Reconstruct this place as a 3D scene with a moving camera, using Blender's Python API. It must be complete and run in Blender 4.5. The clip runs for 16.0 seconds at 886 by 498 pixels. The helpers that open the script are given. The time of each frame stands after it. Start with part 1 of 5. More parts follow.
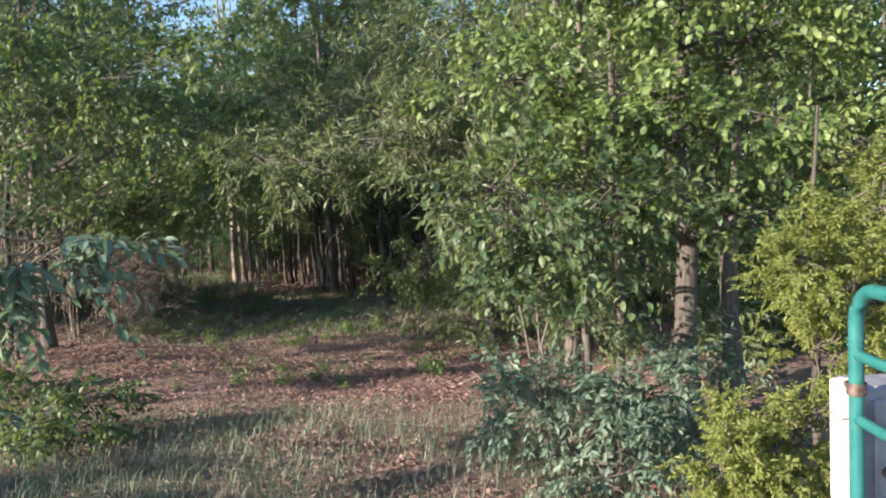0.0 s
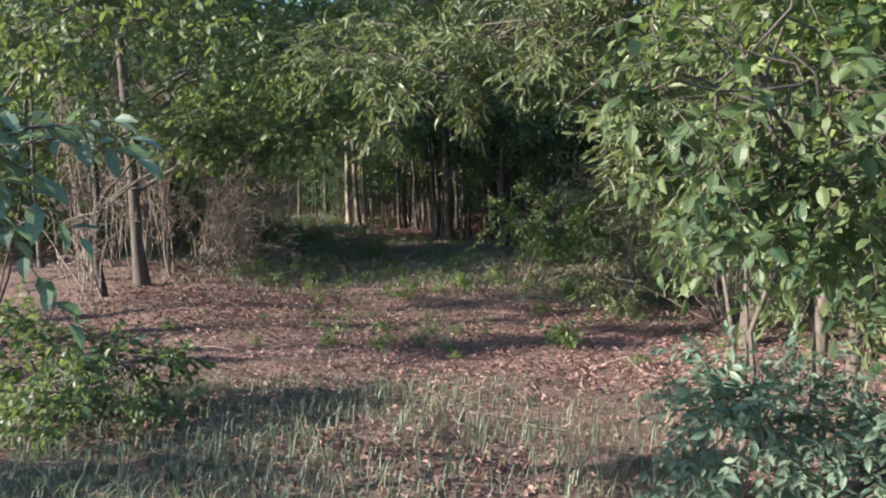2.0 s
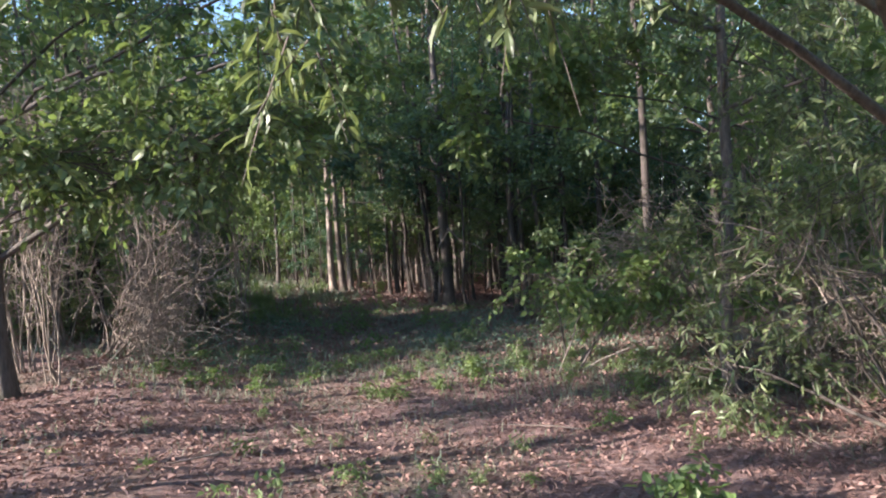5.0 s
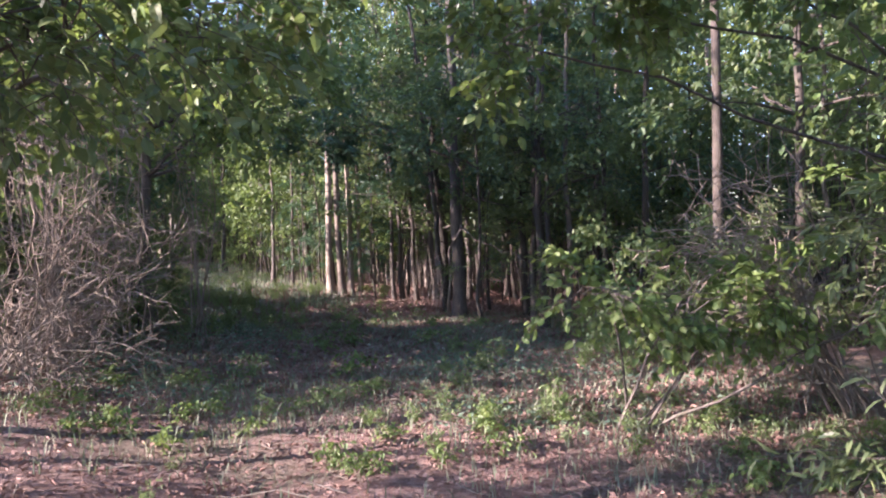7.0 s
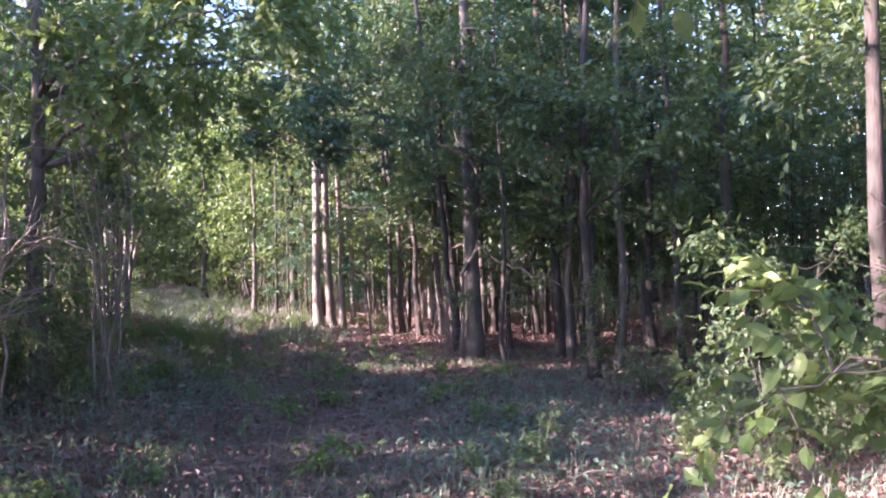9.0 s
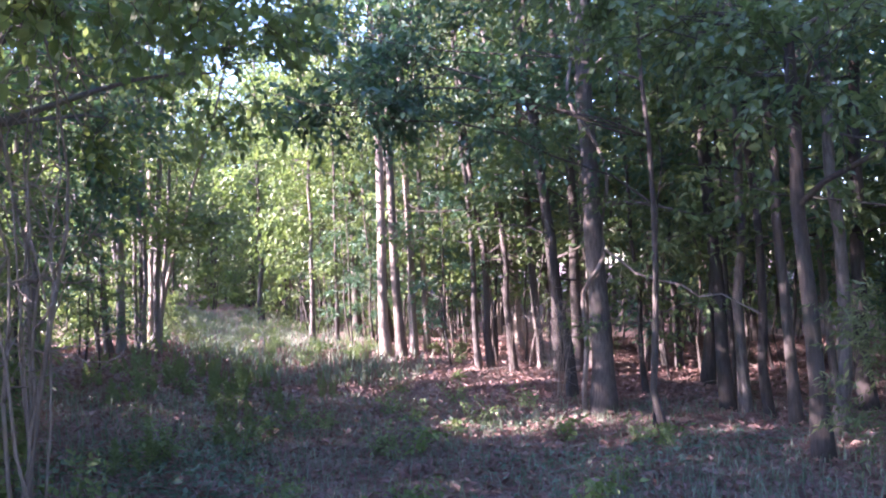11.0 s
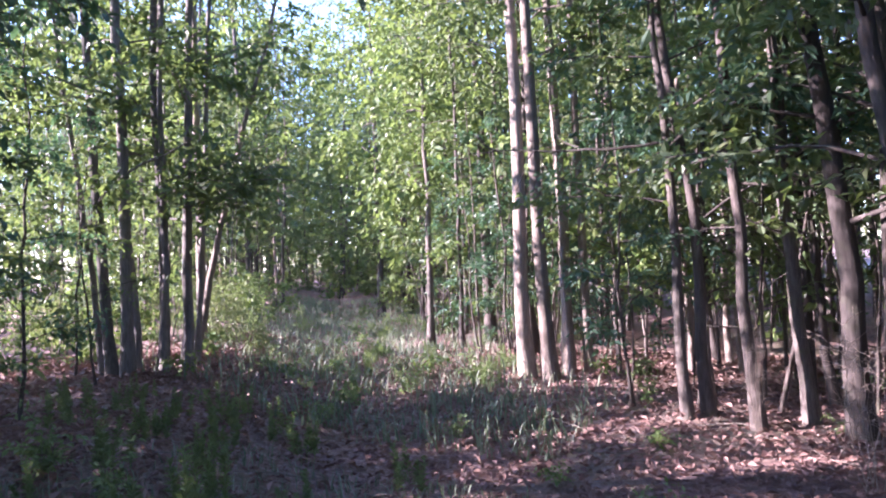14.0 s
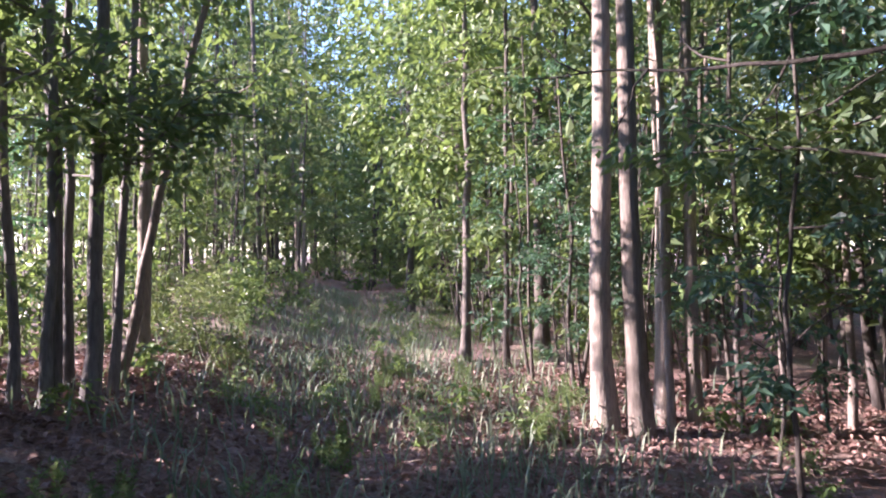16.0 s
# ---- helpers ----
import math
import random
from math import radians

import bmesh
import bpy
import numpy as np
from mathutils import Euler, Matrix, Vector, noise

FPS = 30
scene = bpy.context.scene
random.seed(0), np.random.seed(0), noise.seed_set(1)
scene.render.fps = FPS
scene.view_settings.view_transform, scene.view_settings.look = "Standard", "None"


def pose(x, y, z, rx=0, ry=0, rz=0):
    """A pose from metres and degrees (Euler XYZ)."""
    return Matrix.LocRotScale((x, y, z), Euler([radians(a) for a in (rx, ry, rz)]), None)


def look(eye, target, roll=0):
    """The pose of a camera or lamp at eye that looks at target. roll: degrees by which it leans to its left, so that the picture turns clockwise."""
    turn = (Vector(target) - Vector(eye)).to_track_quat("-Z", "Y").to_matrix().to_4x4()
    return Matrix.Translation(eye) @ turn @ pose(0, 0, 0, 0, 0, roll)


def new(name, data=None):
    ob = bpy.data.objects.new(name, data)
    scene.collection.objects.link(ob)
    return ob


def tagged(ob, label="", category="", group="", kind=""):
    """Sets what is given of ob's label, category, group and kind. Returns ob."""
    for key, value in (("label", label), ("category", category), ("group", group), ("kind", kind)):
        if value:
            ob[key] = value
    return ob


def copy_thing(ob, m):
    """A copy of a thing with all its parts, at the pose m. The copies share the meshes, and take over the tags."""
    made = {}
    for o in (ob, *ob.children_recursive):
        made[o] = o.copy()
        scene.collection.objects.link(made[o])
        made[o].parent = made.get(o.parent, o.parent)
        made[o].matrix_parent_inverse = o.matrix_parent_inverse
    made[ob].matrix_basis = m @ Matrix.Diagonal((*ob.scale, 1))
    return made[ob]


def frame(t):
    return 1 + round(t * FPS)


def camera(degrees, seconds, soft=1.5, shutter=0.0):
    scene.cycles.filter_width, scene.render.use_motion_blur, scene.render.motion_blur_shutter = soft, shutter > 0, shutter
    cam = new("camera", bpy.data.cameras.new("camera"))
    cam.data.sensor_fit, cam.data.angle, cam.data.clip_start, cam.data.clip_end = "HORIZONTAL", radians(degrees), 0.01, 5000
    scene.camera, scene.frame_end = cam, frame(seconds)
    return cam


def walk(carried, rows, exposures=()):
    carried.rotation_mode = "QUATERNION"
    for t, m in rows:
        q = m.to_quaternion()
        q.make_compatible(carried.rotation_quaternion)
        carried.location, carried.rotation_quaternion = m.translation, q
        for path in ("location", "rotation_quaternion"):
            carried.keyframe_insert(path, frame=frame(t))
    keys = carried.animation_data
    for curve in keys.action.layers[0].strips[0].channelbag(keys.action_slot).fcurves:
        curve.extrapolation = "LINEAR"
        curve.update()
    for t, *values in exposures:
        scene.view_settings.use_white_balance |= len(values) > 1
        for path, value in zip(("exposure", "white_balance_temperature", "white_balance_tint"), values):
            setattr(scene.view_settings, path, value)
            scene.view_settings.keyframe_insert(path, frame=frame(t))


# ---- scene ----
cam = camera(64.1, 16.0, 2.0)
PATH = [
    (0, (0.086, 0.041, 1.514), (0.038, 2.037, 1.396), -2.5),
    (0.5, (0.063, 0.579, 1.433), (-0.058, 2.57, 1.286), -2.6),
    (1, (0.012, 1.088, 1.352), (-0.178, 3.071, 1.169), -2.7),
    (1.5, (-0.059, 1.532, 1.352), (-0.318, 3.499, 1.105), -2.8),
    (2, (-0.196, 1.828, 1.302), (-0.571, 3.777, 1.053), -1.0),
    (2.5, (-0.282, 2.336, 1.231), (-0.679, 4.281, 0.986), -1.1),
    (2.8, (-0.335, 2.734, 1.187), (-0.692, 4.691, 0.982), -2.5),
    (3, (-0.373, 2.994, 1.172), (-0.709, 4.959, 1.016), -3.8),
    (3.5, (-0.497, 3.528, 1.218), (-0.828, 5.498, 1.132), -4.6),
    (4, (-0.619, 3.952, 1.172), (-0.977, 5.918, 1.094), -4.5),
    (4.2, (-0.672, 4.129, 1.151), (-1.026, 6.096, 1.074), -4.4),
    (6.3, (-1.161, 6.785, 0.897), (-1.556, 8.744, 0.816), -1.8),
    (6.5, (-1.196, 7.021, 0.891), (-1.593, 8.98, 0.811), -1.8),
    (7, (-1.301, 7.59, 0.878), (-1.697, 9.549, 0.812), -1.5),
    (7.5, (-1.438, 8.228, 0.848), (-1.834, 10.188, 0.803), -1.2),
    (8, (-1.601, 8.983, 0.819), (-1.997, 10.943, 0.794), -1.2),
    (8.2, (-1.663, 9.314, 0.807), (-2.056, 11.275, 0.791), -1.3),
    (10.3, (-2.979, 12.313, 0.693), (-3.399, 14.268, 0.726), -2.2),
    (10.5, (-3.074, 12.599, 0.7), (-3.535, 14.545, 0.74), -2.2),
    (11, (-3.282, 13.385, 0.723), (-3.842, 15.305, 0.779), -2.4),
    (11.5, (-3.528, 14.144, 0.756), (-4.184, 16.032, 0.808), -2.3),
    (12, (-3.804, 14.906, 0.785), (-4.563, 16.756, 0.829), -2.3),
    (12.5, (-4.059, 15.659, 0.758), (-4.894, 17.475, 0.818), -2.6),
    (13, (-4.357, 16.399, 0.732), (-5.236, 18.195, 0.796), -2.7),
    (13.5, (-4.659, 17.226, 0.686), (-5.574, 19.004, 0.735), -2.9),
    (14, (-4.964, 17.98, 0.647), (-5.904, 19.745, 0.681), -2.7),
    (14.5, (-5.296, 18.705, 0.597), (-6.267, 20.454, 0.62), -2.4),
    (15, (-5.678, 19.381, 0.618), (-6.674, 21.116, 0.632), -1.9),
    (15.5, (-6.071, 20.061, 0.628), (-7.089, 21.783, 0.642), -1.3),
    (16, (-6.465, 20.738, 0.638), (-7.503, 22.447, 0.652), -0.8),
]
EXPOSURES = [(0, 1.55, 6600, 10), (4.0, 1.75, 6100, 12), (6.5, 2.4, 6300, 27), (8.0, 2.75, 6200, 36), (10.5, 3.55, 5900, 41), (13.0, 3.3, 5600, 42), (16.0, 2.7, 6000, 33)]
walk(cam, [(t, look(eye, target, roll)) for t, eye, target, roll in PATH], EXPOSURES)

# ---- daylight: a low warm sun from behind and to one side ----
SUN_AZ, SUN_EL = math.atan2(-0.475, -0.88), radians(20.5)
TO_SUN = Vector((math.cos(SUN_AZ) * math.cos(SUN_EL), math.sin(SUN_AZ) * math.cos(SUN_EL), math.sin(SUN_EL)))
world = bpy.data.worlds.new("sky")
scene.world = world
world.use_nodes = True
wn = world.node_tree
sky = wn.nodes.new("ShaderNodeTexSky")
sky.sky_type, sky.sun_disc = "NISHITA", False
sky.sun_elevation, sky.sun_rotation = SUN_EL, math.pi / 2 - SUN_AZ
sky.air_density, sky.dust_density, sky.ozone_density = 1.0, 0.4, 3.0
wn.links.new(sky.outputs[0], wn.nodes["Background"].inputs[0])
wn.nodes["Background"].inputs[1].default_value = 0.12
sun = new("sun", bpy.data.lights.new("sun", "SUN"))
sun.data.energy, sun.data.angle, sun.data.color = 5.0, radians(0.6), (1.0, 0.87, 0.74)
sun.matrix_world = look((0, 0, 30), Vector((0, 0, 30)) - TO_SUN)


# ---- materials ----
def nodes_of(name):
    m = bpy.data.materials.new(name)
    m.use_nodes = True
    t = m.node_tree
    return m, t, t.nodes["Principled BSDF"]


def node(t, kind, **values):
    n = t.nodes.new(kind)
    for k, v in values.items():
        n.inputs[k].default_value = v
    return n


def ramp(t, fac, stops):
    r = t.nodes.new("ShaderNodeValToRGB")
    e = r.color_ramp.elements
    while len(e) < len(stops):
        e.new(0.5)
    for el, (p, c) in zip(e, stops):
        el.position, el.color = p, (*c, 1)
    t.links.new(fac, r.inputs[0])
    return r.outputs[0]


def blend(t, fac, a, b, how="MIX"):
    n = t.nodes.new("ShaderNodeMix")
    n.data_type, n.blend_type = "RGBA", how
    for i, v in ((0, fac), (6, a), (7, b)):
        if isinstance(v, (int, float)):
            n.inputs[i].default_value = v
        elif isinstance(v, tuple):
            n.inputs[i].default_value = (*v, 1)
        else:
            t.links.new(v, n.inputs[i])
    return n.outputs[2]


def bump(t, bsdf, height, strength, distance):
    b = node(t, "ShaderNodeBump", Strength=strength, Distance=distance)
    t.links.new(height, b.inputs["Height"])
    t.links.new(b.outputs[0], bsdf.inputs["Normal"])


def leaf_material(name, dark, mid, light, through_colour, share=0.35, rough=0.5):
    """Leaves differ one from the next, carry a mottle, and let light through."""
    m, t, p = nodes_of(name)
    geo = t.nodes.new("ShaderNodeNewGeometry")
    pos = geo.outputs["Position"]
    n1 = node(t, "ShaderNodeTexNoise", Scale=1.3, Detail=2.0)
    n2 = node(t, "ShaderNodeTexNoise", Scale=60.0, Detail=3.0)
    t.links.new(pos, n1.inputs[0])
    t.links.new(pos, n2.inputs[0])
    c = ramp(t, geo.outputs["Random Per Island"], [(0.0, dark), (0.5, mid), (0.93, light), (1.0, tuple(x * 1.25 for x in light))])
    c = blend(t, 0.35, c, ramp(t, n1.outputs[0], [(0.3, dark), (0.7, light)]))
    c = blend(t, 0.25, c, ramp(t, n2.outputs[0], [(0.3, dark), (0.7, mid)]))
    t.links.new(c, p.inputs["Base Color"])
    p.inputs["Roughness"].default_value = rough
    tr = t.nodes.new("ShaderNodeBsdfTranslucent")
    t.links.new(blend(t, 0.6, c, through_colour), tr.inputs[0])
    mix = t.nodes.new("ShaderNodeMixShader")
    mix.inputs[0].default_value = share
    t.links.new(p.outputs[0], mix.inputs[1])
    t.links.new(tr.outputs[0], mix.inputs[2])
    t.links.new(mix.outputs[0], t.nodes["Material Output"].inputs[0])
    return m


def bark_material(name, dark, light, moss=0.0):
    m, t, p = nodes_of(name)
    tc = t.nodes.new("ShaderNodeTexCoord")
    mp = node(t, "ShaderNodeMapping", Scale=(1, 1, 0.18))
    t.links.new(tc.outputs["Object"], mp.inputs[0])
    n1 = node(t, "ShaderNodeTexNoise", Scale=45.0, Detail=6.0, Roughness=0.65)
    n2 = node(t, "ShaderNodeTexNoise", Scale=5.0, Detail=3.0)
    t.links.new(mp.outputs[0], n1.inputs[0])
    t.links.new(tc.outputs["Object"], n2.inputs[0])
    info = t.nodes.new("ShaderNodeObjectInfo")
    c = ramp(t, n1.outputs[0], [(0.36, dark), (0.58, light)])
    c = blend(t, n2.outputs[0], c, tuple(0.6 * x for x in light))
    c = blend(t, ramp(t, n2.outputs[0], [(0.55, (0, 0, 0)), (0.75, (moss, moss, moss))]), c, (0.09, 0.11, 0.05))
    hs = node(t, "ShaderNodeHueSaturation")
    mr = node(t, "ShaderNodeMapRange")
    mr.inputs[3].default_value, mr.inputs[4].default_value = 0.65, 1.25
    t.links.new(info.outputs["Random"], mr.inputs[0])
    t.links.new(mr.outputs[0], hs.inputs["Value"])
    t.links.new(c, hs.inputs["Color"])
    t.links.new(hs.outputs[0], p.inputs["Base Color"])
    p.inputs["Roughness"].default_value = 0.9
    bump(t, p, n1.outputs[0], 0.8, 0.02)
    return m


def plain_material(name, a, b, scale, rough, metal=0.0, relief=0.3, dist=0.002):
    m, t, p = nodes_of(name)
    tc = t.nodes.new("ShaderNodeTexCoord")
    n1 = node(t, "ShaderNodeTexNoise", Scale=scale, Detail=6.0, Roughness=0.6)
    n2 = node(t, "ShaderNodeTexNoise", Scale=scale / 9, Detail=2.0)
    t.links.new(tc.outputs["Object"], n1.inputs[0])
    t.links.new(tc.outputs["Object"], n2.inputs[0])
    c = ramp(t, n1.outputs[0], [(0.35, a), (0.65, b)])
    c = blend(t, 0.3, c, ramp(t, n2.outputs[0], [(0.3, a), (0.7, b)]))
    t.links.new(c, p.inputs["Base Color"])
    p.inputs["Roughness"].default_value, p.inputs["Metallic"].default_value = rough, metal
    bump(t, p, n1.outputs[0], relief, dist)
    return m


M_BROAD = leaf_material("broad_leaf", (0.035, 0.075, 0.038), (0.078, 0.135, 0.062), (0.19, 0.23, 0.095), (0.27, 0.38, 0.08))
M_BLUE = leaf_material("blue_green_leaf", (0.055, 0.1, 0.075), (0.12, 0.185, 0.13), (0.22, 0.29, 0.2), (0.2, 0.34, 0.13), 0.3, 0.58)
M_OAK = leaf_material("narrow_oak_leaf", (0.055, 0.085, 0.042), (0.105, 0.145, 0.07), (0.2, 0.235, 0.105), (0.3, 0.38, 0.1), 0.32, 0.45)
M_CEDAR = leaf_material("cedar_leaf", (0.09, 0.12, 0.03), (0.165, 0.2, 0.05), (0.27, 0.3, 0.09), (0.4, 0.42, 0.05), 0.35, 0.6)
# yellow-green leaf, lightened to carry sunlight on the crown at the trail's mouth
M_FRESH_SUNLIT = leaf_material("fresh_sunlit_leaf", (0.05, 0.1, 0.028), (0.115, 0.185, 0.055), (0.26, 0.32, 0.115), (0.27, 0.38, 0.09), 0.33)
M_GRASS = leaf_material("grass_blade", (0.07, 0.117, 0.073), (0.165, 0.218, 0.143), (0.35, 0.37, 0.27), (0.18, 0.26, 0.1), 0.3, 0.6)
# the canopy's bluish skylit shade is put into this leaf colour
M_SHADELEAF = leaf_material("shaded_green_leaf", (0.022, 0.055, 0.035), (0.05, 0.11, 0.07), (0.1, 0.18, 0.11), (0.14, 0.3, 0.1), 0.3, 0.45)
M_WEED = leaf_material("weed_leaf", (0.08, 0.13, 0.05), (0.15, 0.22, 0.09), (0.26, 0.32, 0.14), (0.3, 0.42, 0.12), 0.35)
M_LITTER = leaf_material("dead_leaf", (0.09, 0.047, 0.042), (0.26, 0.148, 0.122), (0.38, 0.26, 0.22), (0.2, 0.1, 0.05), 0.08, 0.75)
M_BARK = bark_material("grey_bark", (0.045, 0.038, 0.034), (0.175, 0.148, 0.13), 0.5)
M_SMOOTH = bark_material("smooth_grey_bark", (0.07, 0.062, 0.06), (0.22, 0.2, 0.19), 0.3)
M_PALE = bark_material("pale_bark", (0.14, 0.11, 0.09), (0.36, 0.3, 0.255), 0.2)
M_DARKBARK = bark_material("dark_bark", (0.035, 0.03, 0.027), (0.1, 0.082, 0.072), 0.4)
M_DEAD = bark_material("dead_wood", (0.16, 0.125, 0.1), (0.36, 0.3, 0.25), 0.0)
M_TEAL = plain_material("teal_paint", (0.015, 0.11, 0.11), (0.03, 0.16, 0.15), 30, 0.35, 0.0, 0.1)
M_WHITE = plain_material("white_paint", (0.62, 0.57, 0.53), (0.8, 0.77, 0.73), 14, 0.6)
M_BOX = plain_material("weathered_grey_board", (0.16, 0.16, 0.2), (0.3, 0.3, 0.34), 12, 0.7)
M_STEEL = plain_material("rusty_steel", (0.1, 0.06, 0.05), (0.25, 0.2, 0.18), 60, 0.5, 0.7)


def ground_material():
    m, t, p = nodes_of("forest_floor")
    geo = t.nodes.new("ShaderNodeNewGeometry")
    pos = geo.outputs["Position"]
    big = node(t, "ShaderNodeTexNoise", Scale=0.55, Detail=4.0)
    mid = node(t, "ShaderNodeTexNoise", Scale=5.0, Detail=5.0)
    fine = node(t, "ShaderNodeTexNoise", Scale=70.0, Detail=5.0, Roughness=0.7)
    chips = node(t, "ShaderNodeTexVoronoi", Scale=28.0)
    for n in (big, mid, fine, chips):
        t.links.new(pos, n.inputs["Vector"])
    straw = ramp(t, fine.outputs[0], [(0.25, (0.08, 0.048, 0.043)), (0.5, (0.27, 0.165, 0.14)), (0.75, (0.45, 0.33, 0.3))])
    sep = t.nodes.new("ShaderNodeSeparateColor")
    t.links.new(chips.outputs["Color"], sep.inputs[0])
    chip = ramp(t, sep.outputs[0], [(0.0, (0.09, 0.053, 0.047)), (0.6, (0.31, 0.19, 0.165)), (1.0, (0.48, 0.36, 0.33))])
    c = blend(t, 0.5, straw, chip)
    c = blend(t, ramp(t, mid.outputs[0], [(0.35, (0, 0, 0)), (0.8, (0.6, 0.6, 0.6))]), c, (0.09, 0.05, 0.042))
    green = ramp(t, fine.outputs[0], [(0.3, (0.08, 0.1, 0.055)), (0.7, (0.2, 0.21, 0.13))])
    c = blend(t, ramp(t, big.outputs[0], [(0.48, (0, 0, 0)), (0.68, (0.6, 0.6, 0.6))]), c, green)
    t.links.new(c, p.inputs["Base Color"])
    p.inputs["Roughness"].default_value = 0.95
    bump(t, p, fine.outputs[0], 1.0, 0.03)
    return m


M_GROUND = ground_material()


# ---- geometry helpers ----
def smooth(a, b, v):
    s = np.clip((v - a) / (b - a), 0, 1)
    return s * s * (3 - 2 * s)


TRAIL = np.array([(0.3, -6), (0.0, 0), (-0.6, 4), (-1.2, 7), (-3.0, 12.5), (-4.9, 17.7), (-7.0, 21.5), (-10.3, 26.2), (-14.2, 31), (-20, 38.5), (-32, 54), (-60, 90)], float)


def trail_offset(x, y):
    """Distance from the trail's middle; positive to its left."""
    x, y = np.atleast_1d(np.asarray(x, float)), np.atleast_1d(np.asarray(y, float))
    best, side = np.full(x.shape, 1e9), np.zeros(x.shape)
    for (ax, ay), (bx, by) in zip(TRAIL[:-1], TRAIL[1:]):
        dx, dy = bx - ax, by - ay
        s = np.clip(((x - ax) * dx + (y - ay) * dy) / (dx * dx + dy * dy), 0, 1)
        d = np.hypot(x - ax - s * dx, y - ay - s * dy)
        better = d < best
        best = np.where(better, d, best)
        side = np.where(better, np.sign(dx * (y - ay) - dy * (x - ax)), side)
    return best * side


PROFILE_Y = [-12, 0, 4, 8.6, 12, 15, 21, 25, 32, 45, 90]
PROFILE_Z = [0.1, 0.0, -0.26, -0.57, -0.78, -0.84, -1.0, -1.07, -1.02, -0.85, -0.6]


def ground_z(x, y):
    x, y = np.atleast_1d(np.asarray(x, float)), np.atleast_1d(np.asarray(y, float))
    z = np.interp(y, PROFILE_Y, PROFILE_Z)
    bank = np.interp(y, [7, 13, 24, 60, 90], [0, 0.32, 0.55, 0.55, 0]) * smooth(0.2, 3.0, trail_offset(x, y))
    wave = 0.045 * np.sin(0.9 * x + 1.3 * np.sin(0.5 * y)) * np.sin(0.8 * y + 0.7) + 0.02 * np.sin(2.9 * x + y) * np.sin(2.3 * y - x)
    return z + bank + wave


def gz(x, y):
    return float(ground_z(x, y)[0])


class Geo:
    """Collects points and faces, then makes one mesh of them."""

    def __init__(self):
        self.v, self.f, self.n = [], [], 0

    def add(self, verts, faces):
        self.v.append(np.asarray(verts, float))
        self.f.append(np.asarray(faces, int) + self.n)
        self.n += len(verts)

    def tube(self, pts, radii, sides=7, cap=True):
        pts = np.asarray(pts, float)
        k = len(pts)
        tan = np.gradient(pts, axis=0)
        tan /= np.linalg.norm(tan, axis=1)[:, None] + 1e-9
        ref = np.where(np.abs(tan[:, 2:3]) > 0.9, [[1.0, 0, 0]], [[0, 0, 1.0]])
        u = np.cross(tan, ref)
        for i in range(1, k):
            if np.dot(u[i], u[i - 1]) < 0:
                u[i] = -u[i]
        u /= np.linalg.norm(u, axis=1)[:, None] + 1e-9
        w = np.cross(tan, u)
        a = np.linspace(0, 2 * np.pi, sides, endpoint=False)
        ring = np.cos(a)[None, :, None] * u[:, None] + np.sin(a)[None, :, None] * w[:, None]
        verts = (pts[:, None] + ring * np.asarray(radii, float)[:, None, None]).reshape(-1, 3)
        i, j = np.meshgrid(np.arange(k - 1), np.arange(sides), indexing="ij")
        j2 = (j + 1) % sides
        quads = np.stack([i * sides + j, i * sides + j2, (i + 1) * sides + j2, (i + 1) * sides + j], -1).reshape(-1, 4)
        self.add(verts, quads)

    def leaves(self, p, d, length, width, fine=False, fold=0.25, rng=None):
        p, d = np.asarray(p, float), np.asarray(d, float)
        n = len(p)
        if not n:
            return
        d = d / (np.linalg.norm(d, axis=1)[:, None] + 1e-9)
        r = rng.normal(size=(n, 3)) * 0.55 + [0, 0, 1.0]
        s = np.cross(d, r)
        s /= np.linalg.norm(s, axis=1)[:, None] + 1e-9
        up = np.cross(s, d)
        length, width = np.broadcast_to(length, n)[:, None], np.broadcast_to(width, n)[:, None]

        def at(along, side, lift):
            return p + d * length * along + s * width * 0.5 * side + up * length * lift

        if fine:
            q = [at(0, 0, 0), at(0.3, 0.85, 0.04 + fold * 0.12), at(0.32, 0, 0.02), at(0.3, -0.85, 0.04 + fold * 0.12),
                 at(0.66, 0.8, fold * 0.1), at(0.68, 0, -0.02), at(0.66, -0.8, fold * 0.1), at(1, 0, -0.14)]
            faces = np.array([(0, 2, 1, 1), (0, 3, 2, 2), (1, 2, 5, 4), (2, 3, 6, 5), (4, 5, 7, 7), (5, 6, 7, 7)])
        else:
            q = [at(0, 0, 0), at(0.45, 1, fold * 0.3), at(1, 0, -0.1), at(0.45, -1, fold * 0.3)]
            faces = np.array([(0, 2, 1, 1), (0, 3, 2, 2)])
        verts = np.stack(q, 1).reshape(-1, 3)
        self.add(verts, (faces[None] + (np.arange(n) * len(q))[:, None, None]).reshape(-1, 4))

    def mesh(self, name, material, shade=True):
        v, f = np.concatenate(self.v), np.concatenate(self.f)
        size = np.where(f[:, 2] == f[:, 3], 3, 4)
        keep = np.ones(f.shape, bool)
        keep[:, 3] = size == 4
        loops = f[keep]
        me = bpy.data.meshes.new(name)
        me.vertices.add(len(v))
        me.vertices.foreach_set("co", v.astype(np.float32).ravel())
        me.loops.add(len(loops))
        me.loops.foreach_set("vertex_index", loops.astype(np.int32))
        me.polygons.add(len(f))
        me.polygons.foreach_set("loop_start", np.concatenate([[0], np.cumsum(size)[:-1]]).astype(np.int32))
        me.polygons.foreach_set("use_smooth", np.full(len(f), shade, bool))
        me.materials.append(material)
        me.update(calc_edges=True)
        return me


